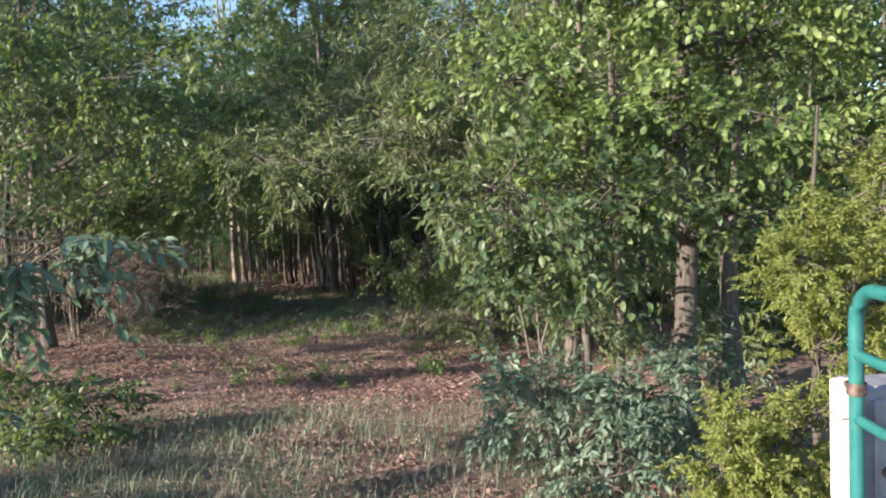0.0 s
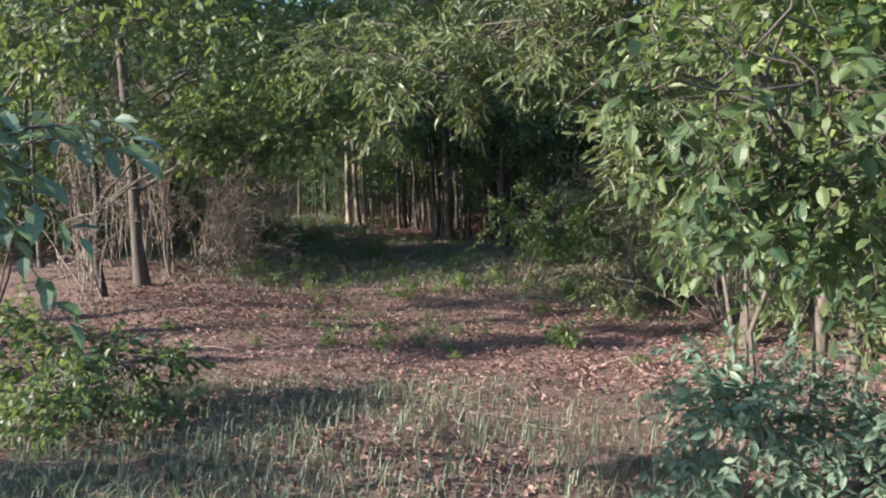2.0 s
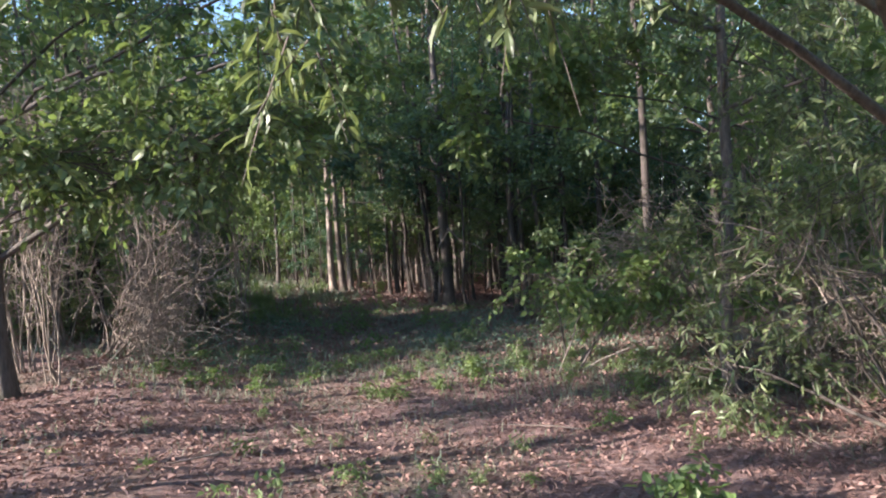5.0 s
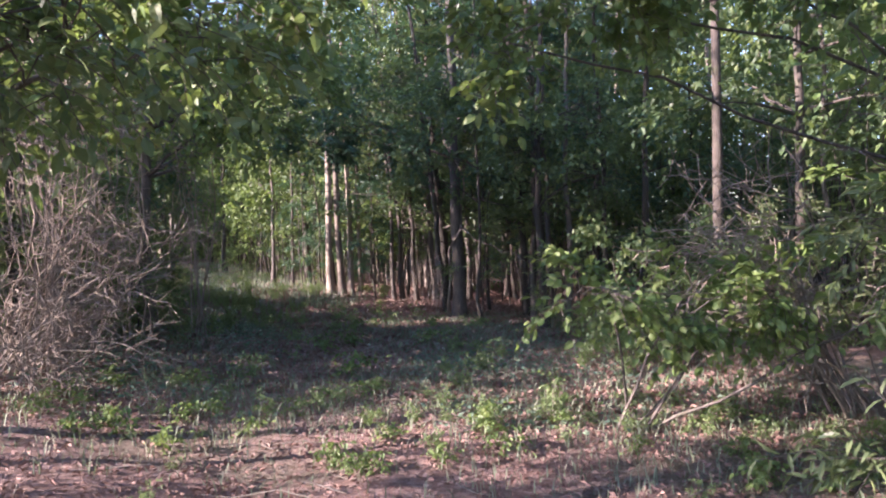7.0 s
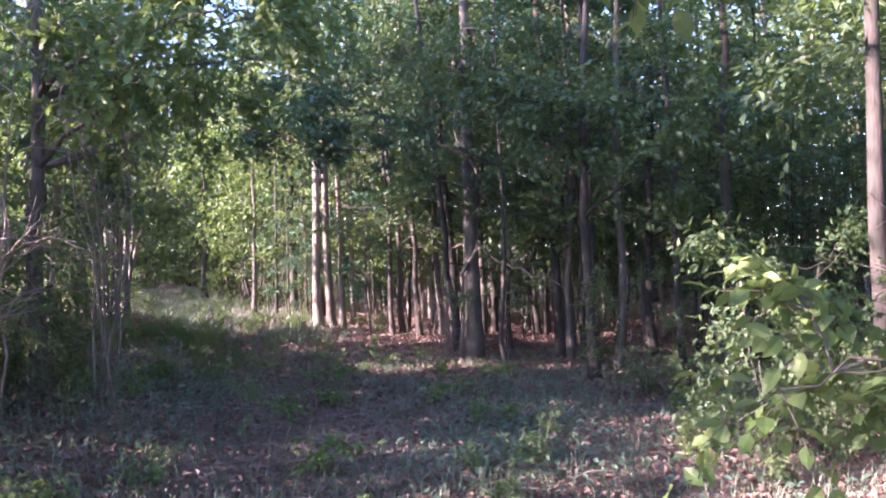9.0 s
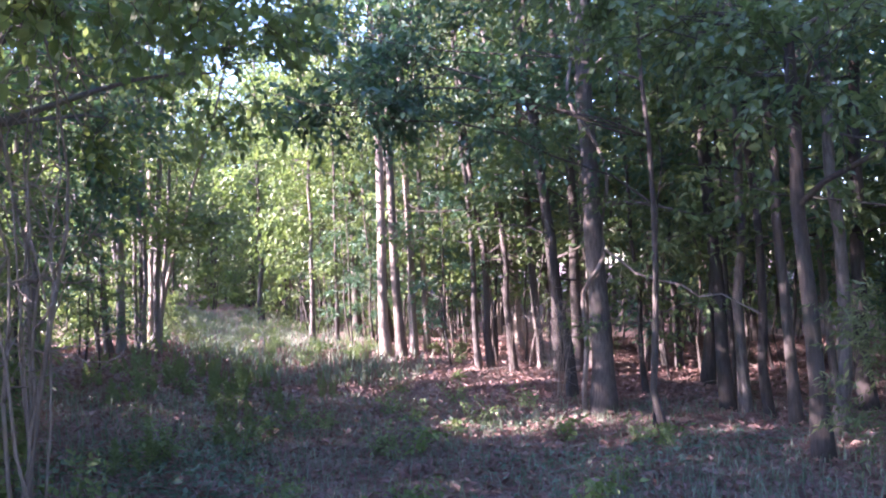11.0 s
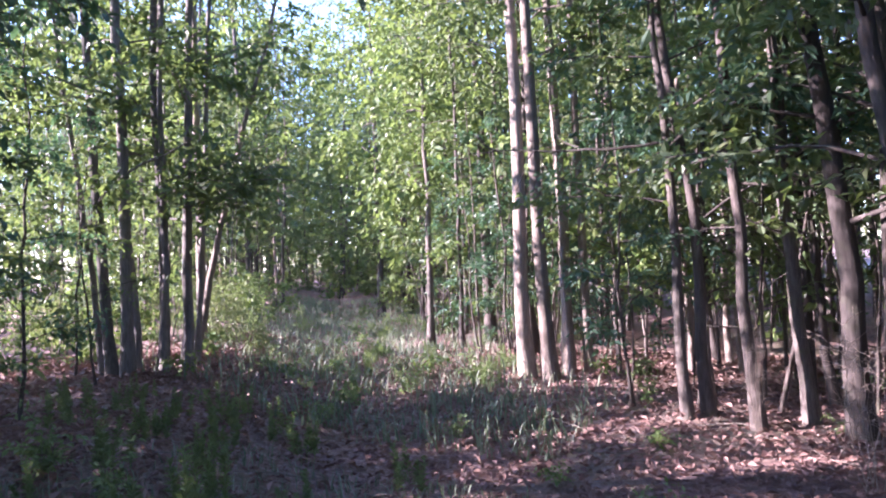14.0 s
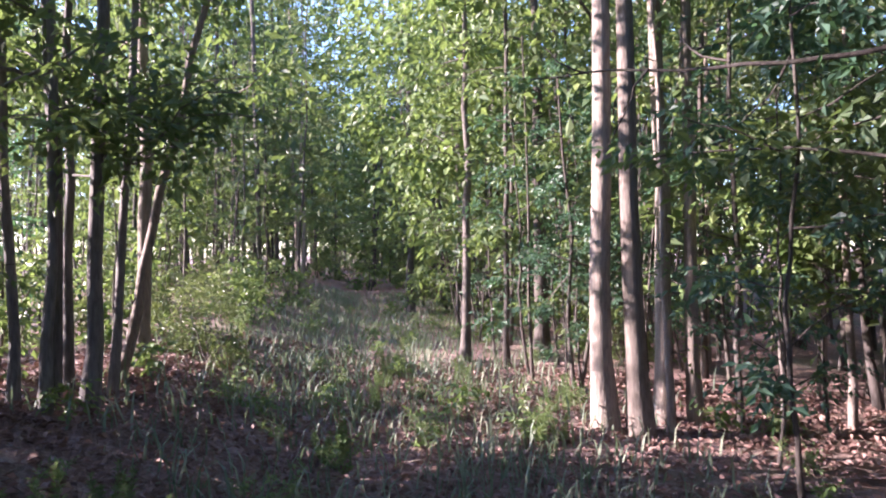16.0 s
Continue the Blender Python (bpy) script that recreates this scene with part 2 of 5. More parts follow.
def part(name, geo, material, parent, label="", shade=True):
    ob = new(name, geo.mesh(name, material, shade))
    ob.parent = parent
    if label:
        ob["label"] = label
    return ob


def thing(name, x, y, z, label, category, group="", kind=""):
    ob = new(name)
    ob.matrix_basis = pose(x, y, z)
    ob.empty_display_size = 0.2
    return tagged(ob, label, category, group, kind)


def unit(v):
    v = np.asarray(v, float)
    return v / (np.linalg.norm(v, axis=-1, keepdims=True) + 1e-9)


def bent(a, b, rng, k=6, wobble=0.05, sag=0.0):
    """A crooked line from a to b."""
    a, b = np.asarray(a, float), np.asarray(b, float)
    s = np.linspace(0, 1, k)[:, None]
    length = np.linalg.norm(b - a)
    w = np.cumsum(rng.normal(size=(k, 3)), axis=0) * wobble * length / k
    w -= s * w[-1]
    w[0] = 0
    return a + (b - a) * s + w - np.array([0, 0, 1.0]) * sag * length * (s * (1 - s)) * -1


# leaf habits: material, leaf length, width, leaves on a twig, twig length, droop, regular pairs
HABIT = {
    "broad": (M_BROAD, 0.10, 0.055, 9, 0.38, 0.35, 0.0),
    "blue": (M_BLUE, 0.085, 0.036, 12, 0.34, 0.35, 0.8),
    "oak": (M_OAK, 0.1, 0.027, 13, 0.34, 0.18, 0.2),
    "cedar": (M_CEDAR, 0.03, 0.011, 34, 0.15, 0.1, 0.1),
    "fresh": (M_FRESH_SUNLIT, 0.11, 0.07, 8, 0.38, 0.35, 0.0),
    # leaves with the canopy's shade in their colour
    "dark": (M_SHADELEAF, 0.1, 0.052, 10, 0.4, 0.3, 0.3),
    "weed": (M_WEED, 0.07, 0.035, 9, 0.22, 0.2, 0.2),
}
CLEAR = 0.62


def near_walk(p):
    """True for places that the walker's head goes through."""
    p = np.asarray(p, float)
    eye = np.interp(p[:, 1], [0, 4, 7.5, 12.5, 15, 18.7, 21], [1.52, 1.18, 0.88, 0.7, 0.78, 0.6, 0.64])
    x = np.interp(p[:, 1], [0, 1.8, 4, 7, 9, 12.5, 15, 18, 21], [0.08, -0.2, -0.63, -1.2, -1.6, -3.06, -3.8, -5.0, -6.6])
    return (p[:, 1] < 21.6) & (np.hypot(p[:, 0] - x, p[:, 2] - eye) < CLEAR) & (p[:, 1] > -3)


def sprays(twigs, leaves, anchors, dirs, habit, rng, size=1.0, fine=False, origin=(0, 0, 0), with_twigs=True, keep_clear=False):
    """Twigs from the anchors, each with its leaves."""
    mat, length, width, k, reach, droop, pairs = HABIT[habit]
    origin = np.asarray(origin, float)
    if keep_clear and len(anchors):
        ok = ~near_walk(anchors + origin + unit(dirs) * reach * 0.5)
        anchors, dirs = anchors[ok], dirs[ok]
    n = len(anchors)
    if not n:
        return
    d = unit(dirs)
    L = reach * size * rng.uniform(0.6, 1.25, n)
    drop = droop * rng.uniform(0.4, 1.4, n)

    def on(s):
        return anchors + d * (L * s)[:, None] - np.array([0, 0, 1.0]) * (L * drop * s * s)[:, None]

    if with_twigs:
        a, b, c = on(np.zeros(n)), on(np.full(n, 0.5)), on(np.ones(n))
        r0 = 0.004 * size
        for i in range(n):
            twigs.tube([a[i], b[i], c[i]], [r0, r0 * 0.7, r0 * 0.3], 3)
    side = unit(np.cross(d, rng.normal(size=(n, 3)) * 0.4 + [0, 0, 1.0]))
    P, D, LL, WW = [], [], [], []
    for j in range(k):
        s = np.clip((j + 0.6 + rng.uniform(-0.3, 0.3, n)) / k, 0.05, 1)
        tangent = unit(d - np.array([0, 0, 1.0]) * (2 * drop * s)[:, None])
        sign = 1 if j % 2 else -1
        loose = rng.normal(size=(n, 3))
        dd = tangent * (0.6 if j < k - 1 else 2.0) + side * sign * 0.9 + loose * (0.55 - 0.4 * pairs) - np.array([0, 0, 0.25])
        P.append(on(s))
        D.append(dd)
        f = size * rng.uniform(0.6, 1.2, n)
        LL.append(length * f)
        WW.append(width * f)
    P, D = np.concatenate(P), np.concatenate(D)
    LL, WW = np.concatenate(LL), np.concatenate(WW)
    if keep_clear:
        ok = ~near_walk(P + origin)
        P, D, LL, WW = P[ok], D[ok], LL[ok], WW[ok]
    leaves.leaves(P, D, LL, WW, fine, 0.25, rng)


def in_blob(n, radii, rng):
    """Places in an egg-shaped clump: tufts near its skin, with dark gaps between them."""
    m = max(3, n // 8)
    d = unit(rng.normal(size=(m, 3)))
    tuft = d * rng.uniform(0.2, 1, (m, 1)) ** 0.5
    pick = rng.integers(0, m, n)
    q = tuft[pick] + rng.normal(size=(n, 3)) * 0.15
    return q * np.asarray(radii), unit(d[pick] + rng.normal(size=(n, 3)) * 0.55)


def grown(name, label, x, y, seed, blobs, habit, height=0.0, r=0.05, bark=M_BARK, lean=(0, 0), size=1.0, fine=True, category="tree", group="", stems=0, dense=1.0):
    """A tree or shrub: trunk (height > 0) or several stems, a limb to each clump of its crown."""
    rng = np.random.default_rng(seed)
    z = gz(x, y)
    o = thing(name, x, y, z, label, category, group)
    origin = np.array([x, y, z])
    starts = []
    if height:
        top = np.array([lean[0] * height, lean[1] * height, height])
        pts = bent((0, 0, -0.1), top, rng, 12, 0.06)
        s = np.linspace(0, 1, 12)
        g = Geo()
        g.tube(pts, r * (1 - 0.75 * s) * (1 + 0.5 * np.exp(-s * height * 7)), 12)
        part("trunk", g, bark, o)
        starts = [(pts, s)]
    twigs, leaves = Geo(), Geo()
    for c, radii, n in blobs:
        n = int(n * (1.35 if fine else 1.0) * dense)
        c = np.asarray(c, float) - origin
        if height:
            pts, s = starts[0]
            h = np.clip(c[2] - 0.35 * np.hypot(c[0], c[1]), 0.25, height * 0.95)
            i = int(np.argmin(np.abs(pts[:, 2] - h)))
            a, ra = pts[i], r * (1 - 0.75 * s[i]) * 0.5
        else:
            a, ra = np.array([rng.normal() * 0.08, rng.normal() * 0.08, -0.05]), r
        if np.linalg.norm(c - a) > 0.2:
            g = Geo()
            g.tube(bent(a, c, rng, 7, 0.12, 0.12), np.linspace(min(ra, 0.05), 0.008, 7), 6)
            part("limb" if height else "stem", g, bark, o)
        q, d = in_blob(n, radii, rng)
        sprays(twigs, leaves, q + c, d + [0, 0, 0.1], habit, rng, size, fine, origin, fine, True)
        for i in range(0, n, 8 if fine else 14):
            twigs.tube(bent(c + q[(i * 5 + 3) % n] * 0.4, q[i] + c, rng, 5, 0.35), [0.006, 0.005, 0.0045, 0.004, 0.003], 4)
    for i in range(stems):
        a = rng.uniform(0, 6.28)
        top = np.array([math.cos(a) * rng.uniform(0.2, 0.9), math.sin(a) * rng.uniform(0.2, 0.9), rng.uniform(0.7, 2.2)])
        g = Geo()
        g.tube(bent((top[0] * 0.2, top[1] * 0.2, -0.05), top, rng, 6, 0.12), np.linspace(0.014, 0.004, 6), 5)
        part("stem", g, bark, o)
    if twigs.n:
        tagged(part("twig", twigs, bark, o), kind="stuff")
    if leaves.n:
        part("crown", leaves, HABIT[habit][0], o, shade=False)
    return o


# ---- the ground: one sheet, fine near the trail, out to the horizon ----
def axis_steps(a, b, step, reach):
    core = np.arange(a, b + step / 2, step)
    out, d = [], step
    while not out or out[-1] < reach:
        d *= 1.35
        out.append((out[-1] if out else 0) + d)
    out = np.array(out)
    return np.concatenate([(a - out)[::-1], core, b + out])


def build_ground():
    xs, ys = axis_steps(-24, 10, 0.2, 1600), axis_steps(-3, 46, 0.2, 1600)
    X, Y = np.meshgrid(xs, ys, indexing="ij")
    Z = ground_z(X.ravel(), Y.ravel())
    rng = np.random.default_rng(5)
    near = (np.abs(X.ravel()) < 30) & (Y.ravel() < 50) & (Y.ravel() > -5)
    Z = Z + np.where(near, rng.normal(size=Z.shape) * 0.012, 0)
    g = Geo()
    i, j = np.meshgrid(np.arange(len(xs) - 1), np.arange(len(ys) - 1), indexing="ij")
    m = len(ys)
    quads = np.stack([i * m + j, (i + 1) * m + j, (i + 1) * m + j + 1, i * m + j + 1], -1).reshape(-1, 4)
    g.add(np.stack([X.ravel(), Y.ravel(), Z], -1), quads)
    ob = new("ground", g.mesh("ground", M_GROUND))
    tagged(ob, "forest floor of red-brown leaf litter, pine straw and thin grass", "ground", kind="structure")


build_ground()


# ---- gate post and open tube gate at the field's edge ----
def box(g, a, b, bevel=0.006):
    a, b = np.minimum(a, b), np.maximum(a, b)
    v = []
    for z, inset in ((a[2], bevel), (a[2] + bevel, 0), (b[2] - bevel, 0), (b[2], bevel)):
        v += [(a[0] + inset, a[1] + inset, z), (b[0] - inset, a[1] + inset, z), (b[0] - inset, b[1] - inset, z), (a[0] + inset, b[1] - inset, z)]
    f = [(3, 2, 1, 0), (12, 13, 14, 15)]
    for k in range(3):
        for q in range(4):
            f.append((4 * k + q, 4 * k + (q + 1) % 4, 4 * k + 4 + (q + 1) % 4, 4 * k + 4 + q))
    g.add(v, f)


def build_gate():
    x0, y0 = 1.365, 2.42
    z = gz(x0, y0)
    o = thing("gate_post", x0, y0, z, "white-painted square wooden gate post with a cracked top", "post")
    g = Geo()
    box(g, (-0.036, -0.036, -0.3), (0.036, 0.036, 0.875 - z), 0.006)
    part("post", g, M_WHITE, o, shade=False)
    for h in (0.6, 0.9):
        g = Geo()
        g.tube([(-0.038, 0.036, h + 0.004), (-0.038, -0.038, h), (0.038, -0.038, h - 0.006), (0.038, 0.03, h)], [0.003] * 4, 5)
        part("wire", g, M_STEEL, o, "thin wire round the post")
    b = thing("equipment_box", x0 + 0.2, y0 + 0.05, gz(x0 + 0.2, y0), "weathered blue-grey utility box beside the gate post", "box")
    g = Geo()
    box(g, (-0.15, -0.06, -0.05), (0.3, 0.12, 0.86 - z), 0.012)
    part("body", g, M_BOX, b, shade=False)
    g = Geo()
    box(g, (-0.12, -0.074, 0.08), (0.27, -0.058, 0.82 - z), 0.006)
    part("door", g, M_BOX, b, shade=False)
    g = Geo()
    g.tube([(-0.08, -0.072, 0.72), (-0.08, -0.1, 0.72)], [0.018, 0.016], 10)
    part("knob", g, M_STEEL, b, "dark round knob")
    # the gate leaf hangs open along the way in
    t = thing("tube_gate", 1.35, 2.33, z, "teal-painted tubular steel gate standing open beside its post", "gate")
    far = np.array([-0.1, -2.6])
    H = 1.2 - z

    def line(s, h):
        return (far[0] * s, far[1] * s, h)
    pts = [line(0, 0.18)] + [line(0, h) for h in (0.4, 0.8, H - 0.14)]
    for a in np.linspace(0.2, 1.4, 6):
        pts.append((far[0] * 0.045 * (1 - math.cos(a)), far[1] * 0.045 * (1 - math.cos(a)), H - 0.12 + 0.12 * math.sin(a)))
    pts += [line(s, H) for s in (0.1, 0.4, 0.7, 0.95)]
    pts += [line(0.99, H - 0.04), line(1, H - 0.12), line(1, 0.6), line(1, 0.18), line(0.5, 0.17), line(0, 0.18)]
    g = Geo()
    g.tube(pts, [0.023] * len(pts), 12)
    part("frame", g, M_TEAL, t)
    for h in (0.5, 0.77 - z, 0.98 - z):
        g = Geo()
        g.tube([line(0, h), line(0.5, h), line(1, h)], [0.018] * 3, 10)
        part("bar", g, M_TEAL, t)
    for h in (H - 0.19, H - 0.17):
        g = Geo()
        g.tube([line(0, h), line(0, h + 0.01)], [0.027, 0.027], 12)
        part("collar", g, M_TEAL, t)
    for h in (0.35, 0.87 - z):
        g = Geo()
        g.tube([(0.0, 0.06, h), (0.0, -0.03, h)], [0.012, 0.012], 8)
        g.tube([(0.0, 0, h - 0.02), (0.0, 0, h + 0.02)], [0.03, 0.03], 10)
        part("hinge", g, M_STEEL, t, "rusty steel hinge bolt")


build_gate()

# ---- the field's edge: trees and shrubs round the trail's mouth ----
# lighter leaf used here so that sunlight is in the crown's colour
grown("tree", "tall broad-leaved tree at the trail's mouth, sunlit crown", 1.95, 5.95, 11, [
    ((2.2, 5.2, 2.6), (0.6, 0.5, 0.35), 120), ((1.2, 4.9, 2.1), (0.55, 0.5, 0.3), 120), ((3.1, 5.4, 3.1), (0.8, 0.6, 0.5), 120), ((1.65, 5.0, 2.9), (0.55, 0.5, 0.3), 100),
    ((0.45, 4.9, 2.35), (0.5, 0.45, 0.28), 90), ((2.7, 4.7, 1.75), (0.55, 0.4, 0.3), 80), ((1.6, 5.6, 3.6), (0.9, 0.7, 0.45), 110), ((0.75, 5.2, 3.1), (0.7, 0.6, 0.35), 90),
    ((3.3, 5.0, 2.2), (0.6, 0.5, 0.35), 80), ((2.3, 4.6, 3.3), (0.8, 0.5, 0.4), 90), ((1.9, 4.8, 2.0), (0.5, 0.4, 0.25), 80), ((1.0, 5.0, 1.6), (0.45, 0.4, 0.25), 60), ((2.2, 5.0, 1.3), (0.5, 0.4, 0.25), 50)], "fresh", 8.5, 0.1, M_BARK, size=0.62, dense=1.25)
for x, y, r in ((2.35, 6.3, 0.06), (2.75, 6.8, 0.05), (1.55, 6.7, 0.045)):
    grown("tree", "thin grey trunk behind the edge foliage", x, y, int(x * 100), [((x + 0.3, y, 3.6), (0.6, 0.5, 0.4), 50), ((x - 0.4, y - 0.2, 4.4), (0.7, 0.6, 0.5), 60)], "broad", 6.5, r, M_BARK, size=0.8)
grown("tree", "slender leafy tree leaning over the trail's mouth", 1.1, 5.9, 12, [
    ((0.35, 4.2, 1.55), (0.5, 0.45, 0.35), 70), ((0.9, 4.4, 1.35), (0.6, 0.45, 0.45), 80), ((0.65, 4.9, 1.0), (0.4, 0.3, 0.25), 30)],
    "broad", 5.0, 0.045, M_BARK, size=0.75, dense=1.25)
grown("shrub", "low blue-green shrub beside the grassy trail mouth", 0.75, 4.95, 13, [
    ((0.55, 4.85, 0.2), (0.5, 0.4, 0.28), 120), ((1.05, 4.6, 0.15), (0.5, 0.4, 0.3), 120), ((1.5, 4.9, 0.25), (0.5, 0.4, 0.35), 110), ((0.9, 4.1, -0.02), (0.35, 0.3, 0.2), 60)], "blue", category="shrub", r=0.015, size=0.7)
grown("cedar", "bushy young cedar with yellow-green sunlit foliage", 1.95, 3.75, 14, [
    ((1.72, 3.5, 1.2), (0.2, 0.22, 0.26), 120), ((2.05, 3.55, 1.38), (0.28, 0.26, 0.28), 150), ((1.95, 3.55, 0.98), (0.3, 0.26, 0.26), 150), ((2.35, 3.7, 1.1), (0.3, 0.26, 0.4), 130), ((1.85, 3.5, 0.72), (0.26, 0.22, 0.18), 90)],
    "cedar", 2.2, 0.03, M_BARK, size=1.1, fine=False)
grown("cedar", "low yellow-green cedar in front of the gate post", 1.4, 3.3, 15, [
    ((1.2, 3.1, 0.42), (0.2, 0.2, 0.14), 100), ((1.42, 3.15, 0.32), (0.24, 0.2, 0.2), 130), ((1.62, 3.25, 0.4), (0.22, 0.2, 0.2), 100), ((1.5, 3.2, 0.05), (0.3, 0.24, 0.2), 90)],
    "cedar", 0.6, 0.02, M_BARK, size=1.1, fine=False)
grown("oak_tree", "narrow-leaved oak reaching over the trail, sunlit", 1.5, 9.2, 16, [
    ((-1.5, 6.9, 2.0), (0.75, 0.6, 0.42), 110), ((-0.65, 6.6, 2.15), (0.8, 0.6, 0.4), 120), ((-0.1, 6.3, 2.05), (0.55, 0.5, 0.3), 80), ((0.4, 6.7, 2.6), (0.8, 0.6, 0.5), 90),
    ((-0.9, 7.6, 2.7), (0.9, 0.7, 0.6), 90), ((1.3, 7.3, 2.6), (0.8, 0.6, 0.6), 80), ((1.4, 7.5, 1.6), (0.7, 0.5, 0.5), 60), ((0.3, 7.9, 3.4), (1.1, 0.8, 0.6), 90)],
    "oak", 7.5, 0.08, M_BARK)
grown("shrub", "leafy young oak with upright sunlit sprays beside the trail", 0.75, 5.75, 17, [
    ((0.38, 5.7, 1.4), (0.3, 0.3, 0.32), 110), ((0.8, 5.9, 1.65), (0.4, 0.35, 0.38), 100), ((0.75, 5.95, 1.0), (0.35, 0.3, 0.22), 50), ((1.05, 5.95, 0.5), (0.35, 0.3, 0.3), 40)],
    "oak", category="shrub", r=0.018, size=0.85)
grown("shrub", "shaded thicket of twiggy shrubs beside the trail", 1.6, 10.5, 18, [
    ((0.9, 10.3, 0.5), (0.8, 0.7, 0.6), 70), ((1.7, 10.3, 1.3), (1.0, 0.8, 0.7), 80), ((0.7, 11.4, 1.0), (0.8, 0.7, 0.6), 60), ((2.4, 9.6, 0.6), (0.8, 0.7, 0.8), 70), ((0.3, 10.8, -0.2), (0.5, 0.4, 0.25), 40), ((1.6, 9.0, 0.3), (0.6, 0.5, 0.6), 50)],
    "oak", category="shrub", r=0.02, stems=22)
grown("shrub", "round dense bush in the grass at the trail's mouth", -3.35, 5.75, 19, [
    ((-3.3, 5.6, -0.05), (0.55, 0.45, 0.35), 95), ((-3.75, 5.8, 0.0), (0.5, 0.45, 0.4), 85), ((-3.0, 5.75, 0.05), (0.35, 0.35, 0.25), 55)], "broad", category="shrub", r=0.012, size=0.7)
grown("shrub", "tall blue-green compound-leaved shrub at the field's edge", -2.6, 3.3, 20, [
    ((-2.1, 3.3, 1.45), (0.36, 0.3, 0.2), 34), ((-2.6, 3.4, 1.4), (0.4, 0.3, 0.3), 32), ((-2.9, 3.6, 0.9), (0.3, 0.3, 0.3), 18)], "blue", category="shrub", r=0.018, size=1.2)
grown("tree", "edge tree with sparse sunlit foliage and bare twigs", -6.0, 7.6, 21, [
    ((-3.9, 7.0, 2.45), (0.9, 0.7, 0.45), 85), ((-4.9, 7.0, 2.7), (0.9, 0.7, 0.6), 85), ((-3.2, 7.4, 3.0), (0.9, 0.7, 0.6), 80), ((-4.4, 7.2, 3.7), (1.3, 0.9, 0.6), 90)],
    "broad", 7.5, 0.045, M_BARK, stems=8)
grown("tree", "dark leafy tree with low boughs over the trail's side", -6.7, 10.5, 22, [
    ((-4.1, 9.7, 1.65), (0.9, 0.8, 0.28), 105), ((-5.0, 9.6, 1.75), (0.8, 0.7, 0.35), 85), ((-3.5, 10.2, 1.75), (0.7, 0.7, 0.25), 75), 
    ((-3.3, 9.3, 2.7), (1.0, 0.7, 0.5), 80), ((-4.7, 9.1, 2.9), (1.1, 0.7, 0.6), 80), ((-2.3, 9.7, 3.2), (0.9, 0.7, 0.5), 70), ((-4.6, 11.2, 4.6), (1.6, 1.0, 0.8), 95), ((-6.6, 11.2, 4.2), (1.3, 1.0, 0.9), 75), ((-3.0, 11.4, 5.2), (1.6, 1.1, 0.8), 90), ((-5.8, 12.4, 6.0), (1.7, 1.2, 1.0), 100), ((-4.2, 12.6, 6.6), (1.6, 1.2, 0.9), 80)],
    "broad", 8.0, 0.05, M_DARKBARK)
grown("tree", "dark-crowned tree arching high across the trail", 0.6, 12.2, 23, [
    ((-1.8, 10.8, 3.4), (1.2, 0.9, 0.6), 90), ((-0.6, 11.0, 3.1), (1.1, 0.9, 0.6), 90), ((0.6, 11.3, 2.6), (0.9, 0.8, 0.6), 80), ((1.4, 11.6, 2.1), (0.9, 0.8, 0.7), 80), ((-0.1, 11.6, 4.3), (1.5, 1.1, 0.7), 130), ((-1.7, 11.8, 4.4), (1.5, 1.1, 0.8), 130), ((1.6, 11.6, 4.6), (1.4, 1.1, 0.9), 110), ((-0.8, 12.0, 5.6), (1.8, 1.2, 0.8), 120)],
    "oak", 8.0, 0.07, M_BARK)
grown("shrub", "field-edge shrub in evening sun", -5.6, 2.5, 24, [
    ((-5.5, 2.5, 0.7), (0.8, 0.7, 0.7), 70), ((-4.9, 3.0, 0.5), (0.7, 0.6, 0.6), 60), ((-6.3, 2.4, 0.9), (0.7, 0.6, 0.7), 60)], "broad", category="shrub", r=0.02, fine=False, size=1.3)

# ---- the clearing: dead branches, bushes, overhanging boughs ----
grown("bush", "leafy green bush at the shaded clearing's rim", -0.95, 13.3, 31, [
    ((-1.2, 13.0, 0.4), (0.35, 0.35, 0.2), 45), ((-0.6, 13.1, 0.3), (0.45, 0.35, 0.25), 55), ((0.1, 13.3, 0.3), (0.45, 0.35, 0.25), 45), ((0.8, 13.3, 0.15), (0.5, 0.35, 0.25), 35), ((-0.3, 13.5, 0.0), (0.5, 0.4, 0.22), 35)], "fresh", category="bush", r=0.014, size=0.85)
grown("tree", "bright-leaved tree bough hanging over the clearing", 1.9, 14.2, 32, [
    ((-1.85, 13.0, 2.25), (0.35, 0.4, 0.3), 45), ((-1.2, 13.1, 2.6), (0.7, 0.5, 0.35), 75), ((-0.2, 13.3, 2.7), (0.8, 0.6, 0.5), 80), ((0.9, 13.6, 2.9), (0.9, 0.7, 0.5), 45), ((-1.0, 13.4, 3.4), (1.1, 0.8, 0.5), 80)],
    "fresh", 7.5, 0.05, M_BARK)
grown("tree", "maple bough hanging low over the clearing's edge", -6.7, 11.4, 33, [
    ((-4.7, 11.7, 2.1), (0.8, 0.6, 0.4), 95), ((-3.7, 11.9, 2.25), (0.7, 0.6, 0.35), 85), ((-5.5, 11.6, 1.9), (0.6, 0.5, 0.4), 65), ((-4.3, 12.2, 3.0), (1.1, 0.8, 0.5), 75), ((-6.0, 12.2, 2.9), (0.9, 0.6, 0.5), 50), ((-3.1, 12.2, 2.9), (0.6, 0.5, 0.4), 55)],
    "fresh", 7.5, 0.09, M_BARK)


